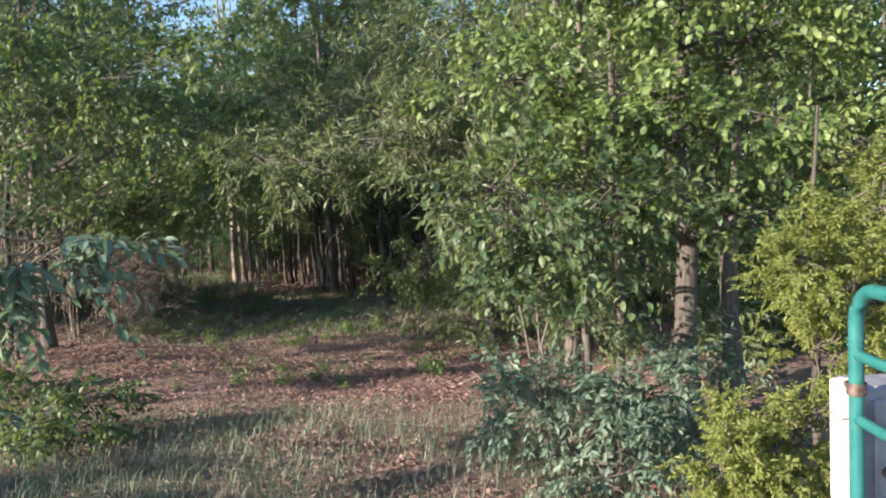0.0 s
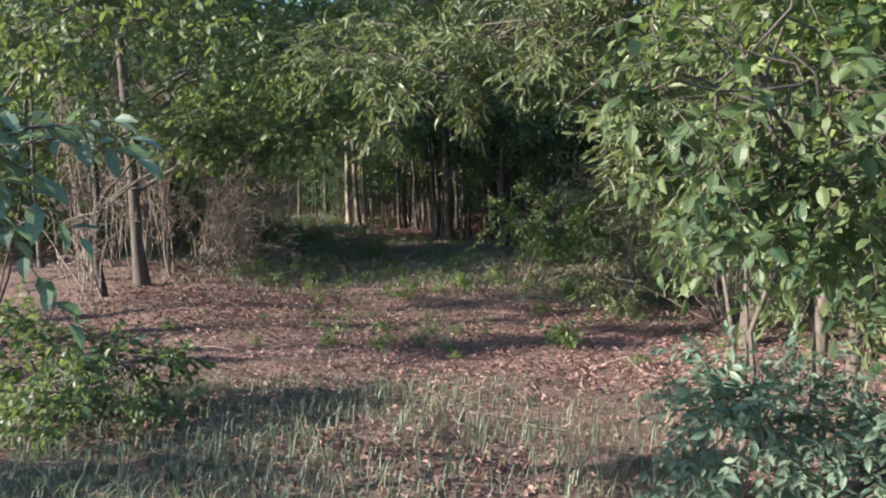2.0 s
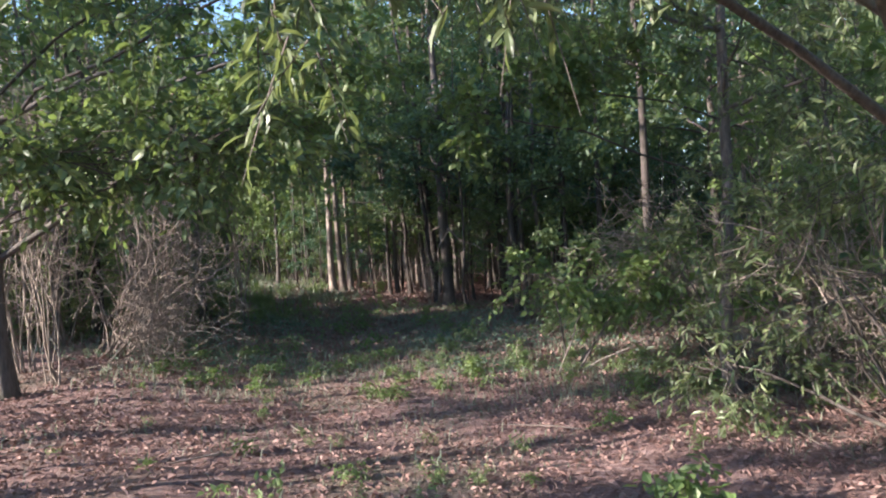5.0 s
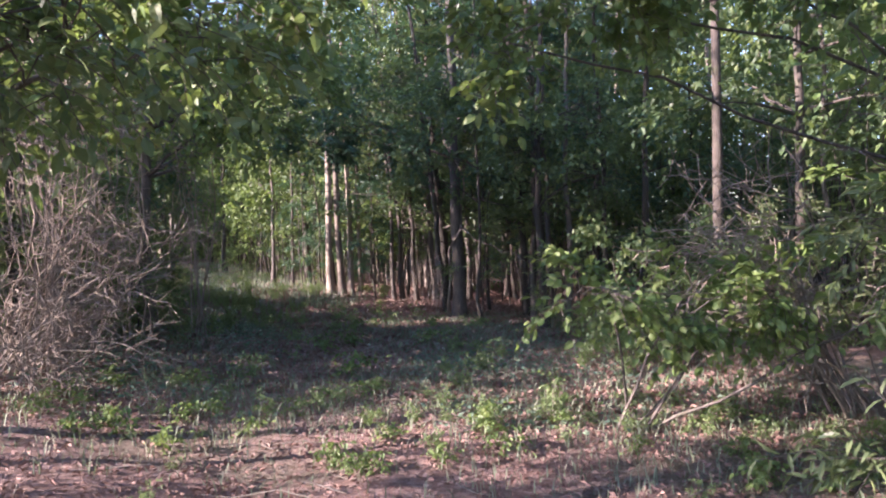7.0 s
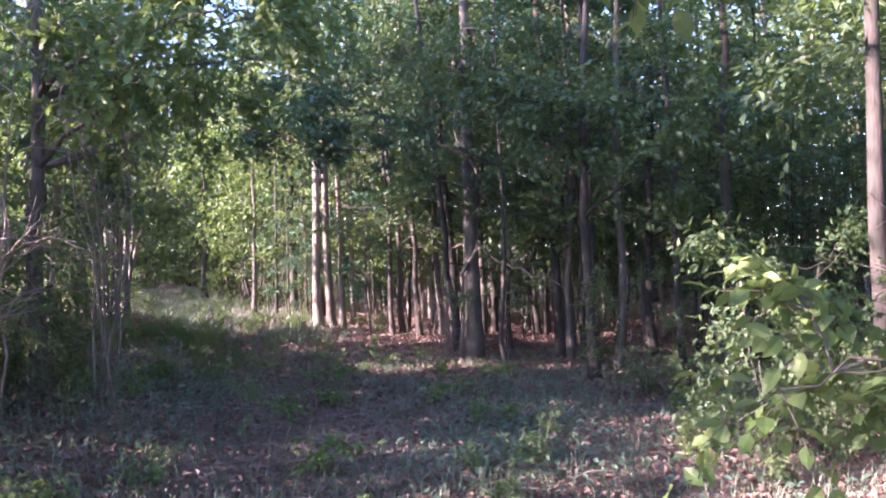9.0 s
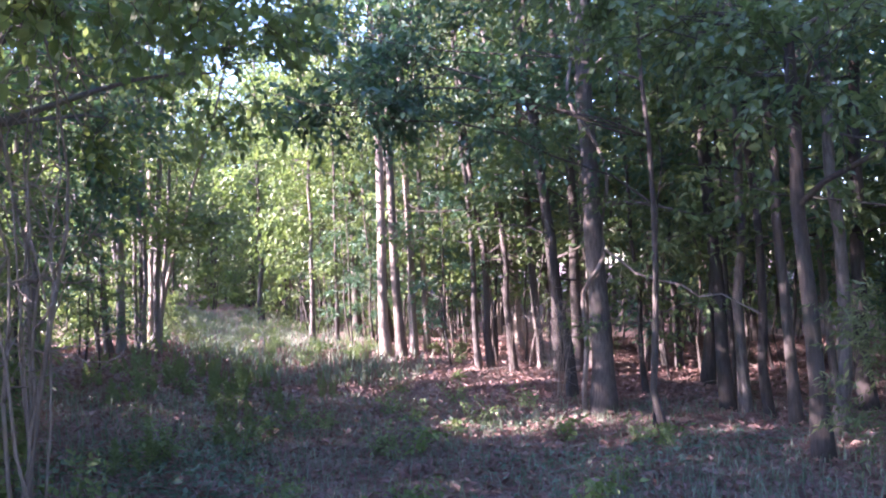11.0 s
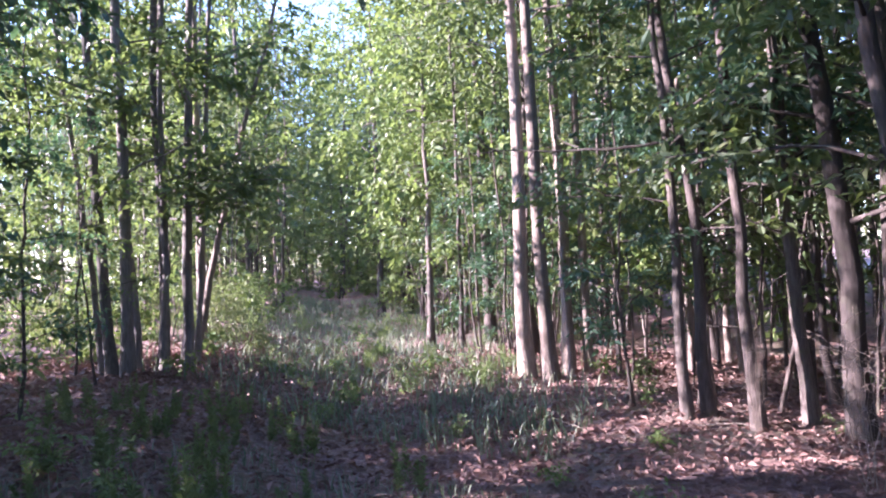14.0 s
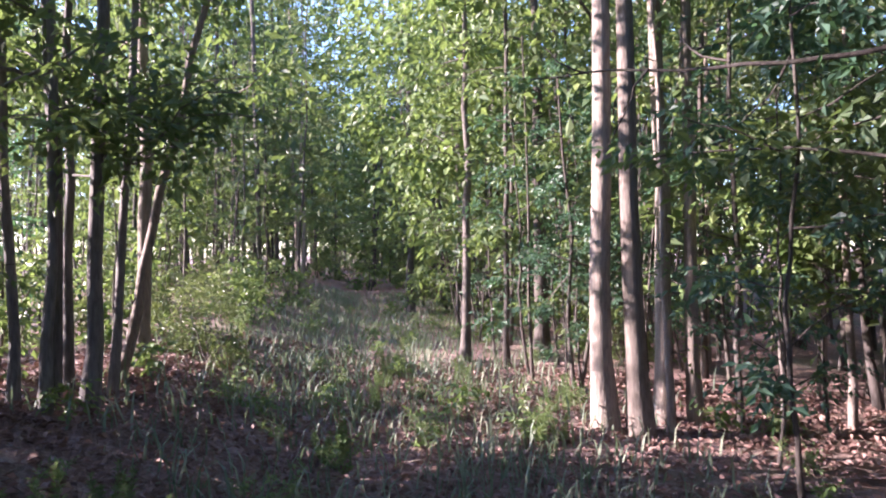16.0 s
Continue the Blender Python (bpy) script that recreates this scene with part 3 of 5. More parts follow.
def dead_shrub(name, label, x, y, seed, heads, spread, height, count, r=0.012):
    """Leafless stems that fork into many crooked twigs."""
    rng = np.random.default_rng(seed)
    z = gz(x, y)
    o = thing(name, x, y, z, label, "dead shrub")
    twigs = Geo()
    for i in range(count):
        a = rng.uniform(0, 6.28)
        foot = np.array([math.cos(a), math.sin(a), 0]) * rng.uniform(0, 0.5) * spread
        foot[2] = gz(x + foot[0], y + foot[1]) - z - 0.04
        top = foot + np.array([heads[0] + rng.normal() * spread * 0.6, heads[1] + rng.normal() * spread * 0.6, height * rng.uniform(0.55, 1.1)])
        pts = bent(foot, top, rng, 8, 0.16, 0.25)
        g = Geo()
        g.tube(pts, np.linspace(r * rng.uniform(0.6, 1.4), 0.003, 8), 5)
        part("stem", g, M_DEAD, o)
        for j in range(9):
            k = rng.integers(2, 8)
            d = unit(rng.normal(size=3) + np.array([heads[0], heads[1], 0.1]) * 1.2)
            b = pts[k] + d * rng.uniform(0.2, 0.65)
            q = bent(pts[k], b, rng, 5, 0.25)
            twigs.tube(q, [0.008, 0.007, 0.006, 0.005, 0.003], 3)
            for m in range(2):
                w = unit(d + rng.normal(size=3) * 0.8)
                twigs.tube([q[3], q[3] + w * 0.12, q[3] + w * rng.uniform(0.18, 0.3) + rng.normal(size=3) * 0.03], [0.0045, 0.0035, 0.002], 3)
    tagged(part("twig", twigs, M_DEAD, o), kind="stuff")
    return o


dead_shrub("dead_shrub", "bare grey dead shrub with many fine twigs", 1.0, 14.3, 41, (-1.0, -0.3), 0.75, 2.0, 20, 0.014)
dead_shrub("dead_shrub", "bare leaning dead saplings beside the clearing", 1.7, 13.5, 42, (-0.3, 0.0), 0.6, 3.4, 14, 0.024)
dead_shrub("dead_shrub", "thin dead stalks standing in weeds", 0.35, 15.2, 43, (0, 0), 0.5, 1.0, 7, 0.009)
dead_shrub("brush_pile", "arching pile of dead pale brush and vines", -6.9, 13.4, 44, (0.75, -0.1), 0.8, 1.25, 13)
dead_shrub("brush_pile", "tangle of dead brush under the thicket", -7.0, 13.9, 45, (0.6, 0.0), 0.9, 1.6, 16)
dead_shrub("brush_pile", "low heap of pale dead twigs beside the litter", -6.1, 13.0, 49, (0.35, -0.1), 0.5, 0.75, 10, 0.008)
dead_shrub("dead_shrub", "bare twiggy scrub at the wood's edge", -6.4, 10.0, 46, (0.2, 0.1), 0.7, 1.7, 7)
dead_shrub("dead_shrub", "grey dead twigs hanging beside the trail", 1.9, 11.6, 47, (-0.8, -0.2), 0.7, 1.5, 12)

BARE = dead_shrub("dead_sapling", "thin bare grey saplings crowded at the wood's edge", -7.2, 14.6, 48, (0.15, 0.0), 0.6, 3.4, 9, 0.013)
for i, (x, y, s) in enumerate([(-6.6, 11.9, 0.8), (-7.4, 12.4, 1.0), (-6.4, 13.6, 0.9), (-8.2, 12.9, 1.1), (-7.8, 11.6, 0.9), (-6.9, 15.3, 1.0), (-8.4, 14.2, 1.2), (-9.3, 13.4, 1.2), (1.9, 12.6, 0.7), (2.5, 14.4, 0.9), (2.2, 10.9, 0.7), (-6.5, 16.4, 0.9)]):
    c = copy_thing(BARE, pose(x, y, gz(x, y), 0, 0, 50.0 * i))
    c.scale = (s, s, s)

# ---- the wood: known trees one by one ----
def wild_crown(o, pts, s, r, rng, habit, first, count, reach, per, size, bark, lift=0.16, bias=(0, 0), fine=False, origin=None, joined=None):
    """Limbs from a trunk, with leafy sprays toward their ends."""
    twigs, leaves = Geo(), Geo()
    top = pts[-1, 2]
    for i in range(count):
        h = first + (top - first) * (i + rng.uniform(0, 1)) / count
        j = int(np.clip(np.searchsorted(pts[:, 2], h), 1, len(pts) - 1))
        f = (h - pts[j - 1, 2]) / max(pts[j, 2] - pts[j - 1, 2], 1e-3)
        a = pts[j - 1] * (1 - f) + pts[j] * f
        az = i * 2.4 + rng.uniform(-0.6, 0.6)
        L = reach * rng.uniform(0.6, 1.2) * (1 - 0.45 * (h - first) / max(top - first, 0.1))
        d = np.array([math.cos(az) + bias[0], math.sin(az) + bias[1], lift + rng.normal() * 0.2])
        b = a + unit(d) * L
        q = bent(a, b, rng, 6, 0.14, 0.1)
        limbs = joined or Geo()
        thick = max(r * 0.28 * (1.1 - h / (top + 1)), 0.008)
        if joined is None:
            limbs.tube(q, np.linspace(thick, 0.005, 6), 5)
        else:
            limbs.tube(q[[0, 2, 5]], [thick, thick * 0.7, 0.006], 4)
        if joined is None:
            part("limb", limbs, bark, o)
        t = rng.uniform(0.3, 1.0, per)
        k = np.clip((t * 5).astype(int), 0, 4)
        w = (t * 5 - k)[:, None]
        anchors = q[k] * (1 - w) + q[k + 1] * w + rng.normal(size=(per, 3)) * [0.12, 0.12, 0.08] * L * 0.5
        dirs = unit(d) * 0.5 + rng.normal(size=(per, 3)) * [0.8, 0.8, 0.4]
        sprays(twigs, leaves, anchors, dirs, habit, rng, size, fine, (0, 0, 0) if origin is None else origin, False, origin is not None)
    if leaves.n:
        part("crown", leaves, HABIT[habit][0], o, shade=False)


def wood_tree(name, label, x, y, height, r, seed, habit="broad", bark=M_BARK, lean=(0, 0), first=2.4, count=14, reach=1.6, per=16, size=1.2, wobble=0.05, group="", sides=10, bias=(0, 0), fine=False, joined=False):
    rng = np.random.default_rng(seed)
    z = gz(x, y)
    o = thing(name, x, y, z, label, "tree", group)
    pts = bent((0, 0, -0.12), (lean[0] * height, lean[1] * height, height), rng, 16, wobble)
    s = np.linspace(0, 1, 16)
    g = Geo()
    g.tube(pts, r * (1 - 0.72 * s) * (1 + 0.45 * np.exp(-s * height * 5)), sides)
    if count:
        wild_crown(o, pts, s, r, rng, habit, first, count, reach, per, size, bark, bias=bias, fine=fine, origin=(x, y, z), joined=g if joined else None)
    part("trunk", g, bark, o)
    return o, pts


vine_tree, vine_pts = wood_tree("tree", "tall grey-barked tree with a pale vine climbing its trunk", -3.88, 21.9, 11, 0.128, 51, "broad", M_BARK, (-0.01, 0.0), 2.4, 16, 2.4, 22, 1.2, 0.03, sides=14)


def climbing_vine():
    rng = np.random.default_rng(52)
    o = thing("vine", -4.12, 21.75, gz(-4.12, 21.75), "pale woody vine winding up the trunk", "vine")
    h = np.linspace(-0.05, 5.2, 40)
    a = math.pi * (1 + smooth(0.9, 2.2, h) - smooth(2.9, 4.0, h)) + 0.5 * np.sin(h * 3.4)
    rad = 0.16 + 0.03 * np.sin(h * 5.3) + 0.03 * np.sin(h * 2.3) + 0.05 * np.exp(-h * 2)
    tx = np.interp(h, vine_pts[:, 2], vine_pts[:, 0]) + 0.24
    ty = np.interp(h, vine_pts[:, 2], vine_pts[:, 1]) + 0.15
    pts = np.stack([tx + np.cos(a) * rad, ty + np.sin(a) * rad, h], -1)
    g = Geo()
    g.tube(pts, 0.03 - 0.0025 * h, 7)
    part("stem", g, M_PALE, o)
    g = Geo()
    g.tube(bent((0.35, -0.1, 1.9), (1.75, -1.6, 1.25), rng, 9, 0.18, -0.1), np.linspace(0.018, 0.006, 9), 6)
    part("runner", g, M_PALE, o, "pale vine arching away from the trunk")


climbing_vine()

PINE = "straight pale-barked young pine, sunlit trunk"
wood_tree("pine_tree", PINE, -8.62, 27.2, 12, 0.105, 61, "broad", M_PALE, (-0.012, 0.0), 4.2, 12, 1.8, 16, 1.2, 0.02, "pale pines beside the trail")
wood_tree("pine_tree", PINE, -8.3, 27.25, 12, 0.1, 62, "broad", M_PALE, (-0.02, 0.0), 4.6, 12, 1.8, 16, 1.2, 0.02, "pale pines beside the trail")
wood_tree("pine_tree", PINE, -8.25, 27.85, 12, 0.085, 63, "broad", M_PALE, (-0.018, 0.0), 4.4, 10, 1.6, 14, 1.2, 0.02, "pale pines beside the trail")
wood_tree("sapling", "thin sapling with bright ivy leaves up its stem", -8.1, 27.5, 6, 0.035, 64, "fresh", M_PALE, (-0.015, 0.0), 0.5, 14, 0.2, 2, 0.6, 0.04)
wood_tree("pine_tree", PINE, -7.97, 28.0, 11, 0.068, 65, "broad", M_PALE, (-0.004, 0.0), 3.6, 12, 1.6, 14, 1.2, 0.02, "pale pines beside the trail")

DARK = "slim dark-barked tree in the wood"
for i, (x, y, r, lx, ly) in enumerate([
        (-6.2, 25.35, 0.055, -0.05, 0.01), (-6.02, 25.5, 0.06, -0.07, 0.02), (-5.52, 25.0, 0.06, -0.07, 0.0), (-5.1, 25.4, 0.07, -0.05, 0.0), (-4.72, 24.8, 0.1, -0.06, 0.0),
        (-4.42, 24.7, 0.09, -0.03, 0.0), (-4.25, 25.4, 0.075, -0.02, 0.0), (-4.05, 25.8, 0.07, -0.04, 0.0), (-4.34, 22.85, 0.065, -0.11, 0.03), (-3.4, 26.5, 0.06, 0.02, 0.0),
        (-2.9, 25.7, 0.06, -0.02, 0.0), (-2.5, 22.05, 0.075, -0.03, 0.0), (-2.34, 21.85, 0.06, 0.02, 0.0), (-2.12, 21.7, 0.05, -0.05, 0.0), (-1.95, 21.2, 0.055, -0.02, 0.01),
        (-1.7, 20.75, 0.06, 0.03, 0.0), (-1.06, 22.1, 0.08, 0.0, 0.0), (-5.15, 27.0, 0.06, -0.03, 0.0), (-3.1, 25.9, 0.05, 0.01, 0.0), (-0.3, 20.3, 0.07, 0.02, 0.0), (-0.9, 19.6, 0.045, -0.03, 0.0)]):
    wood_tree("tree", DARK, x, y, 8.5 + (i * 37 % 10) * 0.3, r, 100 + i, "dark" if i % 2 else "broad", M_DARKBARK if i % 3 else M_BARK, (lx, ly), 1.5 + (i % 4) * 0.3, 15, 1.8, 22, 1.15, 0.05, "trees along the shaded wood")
def crossing_limb():
    rng = np.random.default_rng(73)
    x, y = -6.2, 25.35
    o = [ob for ob in scene.objects if ob.name.startswith("tree") and ob.parent is None and abs(ob.location.x - x) < 0.01 and abs(ob.location.y - y) < 0.01][0]
    z = gz(x, y)
    g = Geo()
    g.tube(bent((-0.1, 0, 1.75 - z), (-2.35, 0.05, 1.88 - z), rng, 12, 0.08), np.linspace(0.018, 0.005, 12), 7)
    part("limb", g, M_DARKBARK, o)
    for s, dz in ((0.25, -0.35), (0.4, 0.3), (0.62, -0.45), (0.8, 0.25)):
        g = Geo()
        p = np.array([-0.1 - 2.25 * s, 0.03, 1.75 + 0.13 * s - z])
        g.tube(bent(p, p + [-0.35, rng.normal() * 0.2, dz], rng, 6, 0.2), np.linspace(0.009, 0.003, 6), 5)
        part("limb", g, M_DARKBARK, o)


crossing_limb()
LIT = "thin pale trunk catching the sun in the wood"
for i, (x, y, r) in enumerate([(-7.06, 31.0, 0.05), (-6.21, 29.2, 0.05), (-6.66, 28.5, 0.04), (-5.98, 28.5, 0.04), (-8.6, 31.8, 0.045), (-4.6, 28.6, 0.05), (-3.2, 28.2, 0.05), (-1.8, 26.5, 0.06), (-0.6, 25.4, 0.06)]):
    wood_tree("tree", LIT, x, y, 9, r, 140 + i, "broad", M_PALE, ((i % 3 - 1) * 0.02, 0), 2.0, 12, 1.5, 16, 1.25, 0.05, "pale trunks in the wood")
wood_tree("tree", "dark tree whose limbs fan out above head height", -11.0, 31.2, 9, 0.12, 71, "broad", M_DARKBARK, (0.0, 0), 1.6, 16, 2.4, 20, 1.2, 0.05)
wood_tree("sapling", "small sapling with bright yellow-green sprays", -7.2, 28.2, 2.3, 0.022, 72, "fresh", M_BARK, (-0.02, 0), 1.3, 11, 0.8, 18, 0.9, 0.06)

# the many-stemmed clump
CLUMP = "smooth grey stem of a many-stemmed clump beside the trail"
for i, (x, y, r, lx, ly) in enumerate([
        (-12.1, 23.3, 0.075, -0.10, 0.02), (-11.92, 23.35, 0.085, 0.0, 0.0), (-11.75, 23.7, 0.05, 0.02, 0.02), (-11.95, 23.85, 0.07, 0.015, 0.0), (-12.2, 23.7, 0.05, -0.06, 0.0),
        (-11.85, 24.1, 0.075, 0.05, 0.02), (-12.3, 24.2, 0.05, -0.02, 0.03), (-12.4, 23.4, 0.045, -0.16, 0.0), (-12.0, 24.4, 0.045, 0.09, 0.02)]):
    wood_tree("tree", CLUMP, x, y, 9.5, r * 0.85, 160 + i, "broad", M_SMOOTH, (lx, ly), 1.8, 15, 1.5, 16, 1.2, 0.03, "stems of the clump")
wood_tree("tree", "leaning forked tree with sparse yellow leaves", -12.5, 24.75, 5.5, 0.05, 171, "fresh", M_PALE, (0.3, 0.08), 1.9, 9, 1.3, 7, 0.9, 0.07)
wood_tree("tree", "pale sunlit trunk behind the clump", -12.9, 25.35, 8.5, 0.075, 172, "fresh", M_PALE, (0.02, 0), 2.5, 9, 1.5, 10, 1.1, 0.03)

# unseen tall trees added at the wood's edge: bare below, crowns shade boughs behind
for i, (x, y) in enumerate([(-12.6, 4.2), (-11.2, 6.6), (-14.8, 4.4)]):
    grown("tree", "unseen tall bare-stemmed tree added to shade the boughs behind", x, y, 190 + i, [((x + dx, y + dy, z), (1.4, 1.3, 0.9), 60) for dx, dy, z in ((0.3, 0, 6.6), (-0.8, 0.6, 7.6), (0.9, -0.5, 7.9), (-0.2, 0.4, 9.0), (0.6, 0.8, 10.0))], "broad", 10.5, 0.11, M_BARK, fine=False, size=1.9, group="tall trees along the edge")
# unseen slim saplings added at the field's edge to stripe the trail with shadows
rs = np.random.default_rng(180)
for i in range(16):
    x, y = rs.uniform(-10.5, -7.2), rs.uniform(3.6, 8.6)
    wood_tree("sapling", "unseen slim grey sapling added at the field's edge for shadow stripes", x, y, rs.uniform(3.0, 4.5), rs.uniform(0.025, 0.05), 180 + i, "broad", M_BARK, (rs.normal() * 0.05, rs.normal() * 0.05), 2.7, 4, 0.5, 7, 1.0, 0.06, "saplings at the field's edge", sides=7, joined=True)

# ---- wood at large: copies of a few grown trees, set out at random ----
PROTO = []
WOOD = "slim tree of the wood with a leafy crown"
for i, (habit, bark, h, r, first, cnt, reach) in enumerate([
        ("broad", M_DARKBARK, 9.5, 0.05, 1.6, 20, 1.8), ("broad", M_BARK, 10.5, 0.065, 2.2, 20, 2.0), ("fresh", M_BARK, 8.5, 0.045, 1.3, 20, 1.7),
        ("broad", M_PALE, 11.0, 0.06, 2.6, 18, 1.9), ("oak", M_DARKBARK, 8.5, 0.045, 1.4, 18, 1.7)]):
    px, py = -6.5 + 2.1 * i, 34.0 + (i % 2) * 1.7
    PROTO.append(wood_tree("tree", WOOD, px, py, h, r, 200 + i, habit, bark, (0.01 * i - 0.02, 0.01), first, cnt, reach, 9, 1.7, 0.05, "trees of the wood", sides=8, joined=True)[0])
SHRUBS = []
for i, (habit, label) in enumerate([("fresh", "sunlit yellow-green understorey shrub in the wood"), ("broad", "dark green understorey shrub in the wood"), ("oak", "grey-green understorey shrub in the wood")]):
    px, py = -5.0 + 2.6 * i, 32.0 + i
    z = gz(px, py)
    SHRUBS.append(grown("shrub", label, px, py, 210 + i, [((px, py, z + 1.0), (0.9, 0.9, 0.7), 32), ((px + 0.5, py, z + 1.8), (0.7, 0.7, 0.6), 22), ((px - 0.4, py + 0.2, z + 0.45), (0.8, 0.7, 0.4), 20)], habit, size=1.9, fine=False, category="shrub", group="understorey shrubs", r=0.02))

NEAR_SHRUBS = []
for i, habit in enumerate(("broad", "oak")):
    px, py = -8.2 - 1.4 * i, 16.0 - i
    z = gz(px, py)
    NEAR_SHRUBS.append(grown("shrub", "shaded leafy shrub at the thicket's foot", px, py, 215 + i, [((px, py, z + 0.9), (0.7, 0.7, 0.55), 75), ((px + 0.4, py, z + 1.6), (0.55, 0.55, 0.5), 50), ((px - 0.3, py + 0.2, z + 0.4), (0.65, 0.6, 0.35), 45)], habit, size=1.0, fine=False, category="shrub", group="shrubs at the thicket's foot", r=0.015))

rng = np.random.default_rng(77)
taken = [(-3.88, 21.9), (-8.4, 27.4), (-12, 23.8), (-11, 31.2), (-6.1, 25.4), (-4.5, 24.8)]


def scatter(count, inside, gap, protos, lo, hi, box_):
    made = tries = 0
    while made < count and tries < count * 60:
        tries += 1
        x, y = rng.uniform(box_[0], box_[1]), rng.uniform(box_[2], box_[3])
        if not inside(x, y) or any((x - a) ** 2 + (y - b) ** 2 < gap * gap for a, b in taken):
            continue
        taken.append((x, y))
        s = rng.uniform(lo, hi)
        c = copy_thing(protos[int(rng.integers(len(protos)))], pose(x, y, gz(x, y), rng.normal() * 2, rng.normal() * 2, rng.uniform(0, 360)))
        c.scale = (s, s, s * rng.uniform(0.9, 1.15))
        made += 1


def off(x, y):
    return float(trail_offset(x, y)[0])


# right of the trail, deep wood
scatter(50, lambda x, y: off(x, y) < -2.2 and y > 23 + 0.25 * max(x, 0), 1.05, PROTO, 0.75, 1.1, (-9, 8, 23, 34))
scatter(56, lambda x, y: -6 < off(x, y) < -1.7 and y > 29.5, 0.6, PROTO[:1] + PROTO[2:3] + PROTO[4:], 0.65, 1.15, (-26, -9, 29, 48))
scatter(18, lambda x, y: 1.8 < off(x, y) < 7 and y - 0.54 * (x + 14) > 37, 1.0, PROTO, 0.9, 1.4, (-40, -17, 34, 52))
scatter(10, lambda x, y: abs(off(x, y)) < 2.5, 1.0, PROTO[:3], 0.9, 1.4, (-48, -26, 46, 62))
scatter(30, lambda x, y: off(x, y) < -3.5 and x > 1.2, 1.3, PROTO, 0.8, 1.05, (1.2, 13, 13, 25))
# left of the trail, from the clump onwards
scatter(18, lambda x, y: off(x, y) > 2.9 and y > 25.5 and y > 25.5 + 0.3 * (-15 - x), 1.2, PROTO, 0.5, 0.75, (-26, -13.5, 25.5, 42))
# thicket that shades the clearing and the trail
scatter(16, lambda x, y: off(x, y) > 3.0 and y > 15.8 + 0.716 * (x + 4) and y < 20.5, 0.8, PROTO, 0.6, 0.95, (-12.5, -6.2, 9.5, 20.5))
scatter(8, lambda x, y: off(x, y) > 2.7 and y > 14.9 + 0.716 * (x + 4), 0.7, NEAR_SHRUBS, 0.7, 1.0, (-10, -5.8, 14.6, 17.5))
# shrubs and tall trees added, mostly out of view, to shade trail and crowns
scatter(10, lambda x, y: y < 18.8 + 0.716 * (x + 16.7), 0.9, SHRUBS, 1.0, 1.7, (-20, -11.5, 12, 22.5))
scatter(9, lambda x, y: y < 20.0 + 0.716 * (x + 16.7), 0.7, SHRUBS, 1.2, 1.7, (-18, -12.5, 15.5, 21.2))
scatter(12, lambda x, y: 18.5 + 0.6 * (x + 4) < y < 19.8 + 0.716 * (x + 16.7), 1.2, PROTO, 1.05, 1.45, (-24, -11, 4, 20))
# understorey
scatter(42, lambda x, y: off(x, y) < -3 and y > 31, 1.2, SHRUBS, 0.7, 1.3, (-30, 18, 31, 56))
scatter(30, lambda x, y: -4 < off(x, y) < -1.5 and y > 31, 0.8, SHRUBS, 0.4, 0.8, (-30, -9, 31, 52))
scatter(28, lambda x, y: off(x, y) > 2.5 and y > 26, 0.9, SHRUBS, 0.4, 0.8, (-36, -13, 26, 54))
scatter(24, lambda x, y: abs(off(x, y)) < 3 and y > 44, 0.9, SHRUBS, 0.8, 1.5, (-60, -24, 44, 75))
scatter(22, lambda x, y: x > 2.0 and off(x, y) < -3, 0.9, SHRUBS[1:], 0.8, 1.2, (2.0, 9, 7, 22))
scatter(10, lambda x, y: off(x, y) < -3.2 and x > -2, 0.8, NEAR_SHRUBS, 0.5, 0.9, (-2, 4, 16, 20))


def patchy(x, y, f=0.9, q=0.0):
    return np.clip(0.5 + 0.5 * np.sin(f * x + 1.7 * np.sin(0.7 * f * y + q)) * np.sin(1.1 * f * y + 1.3 * np.sin(0.8 * f * x)) , 0, 1)


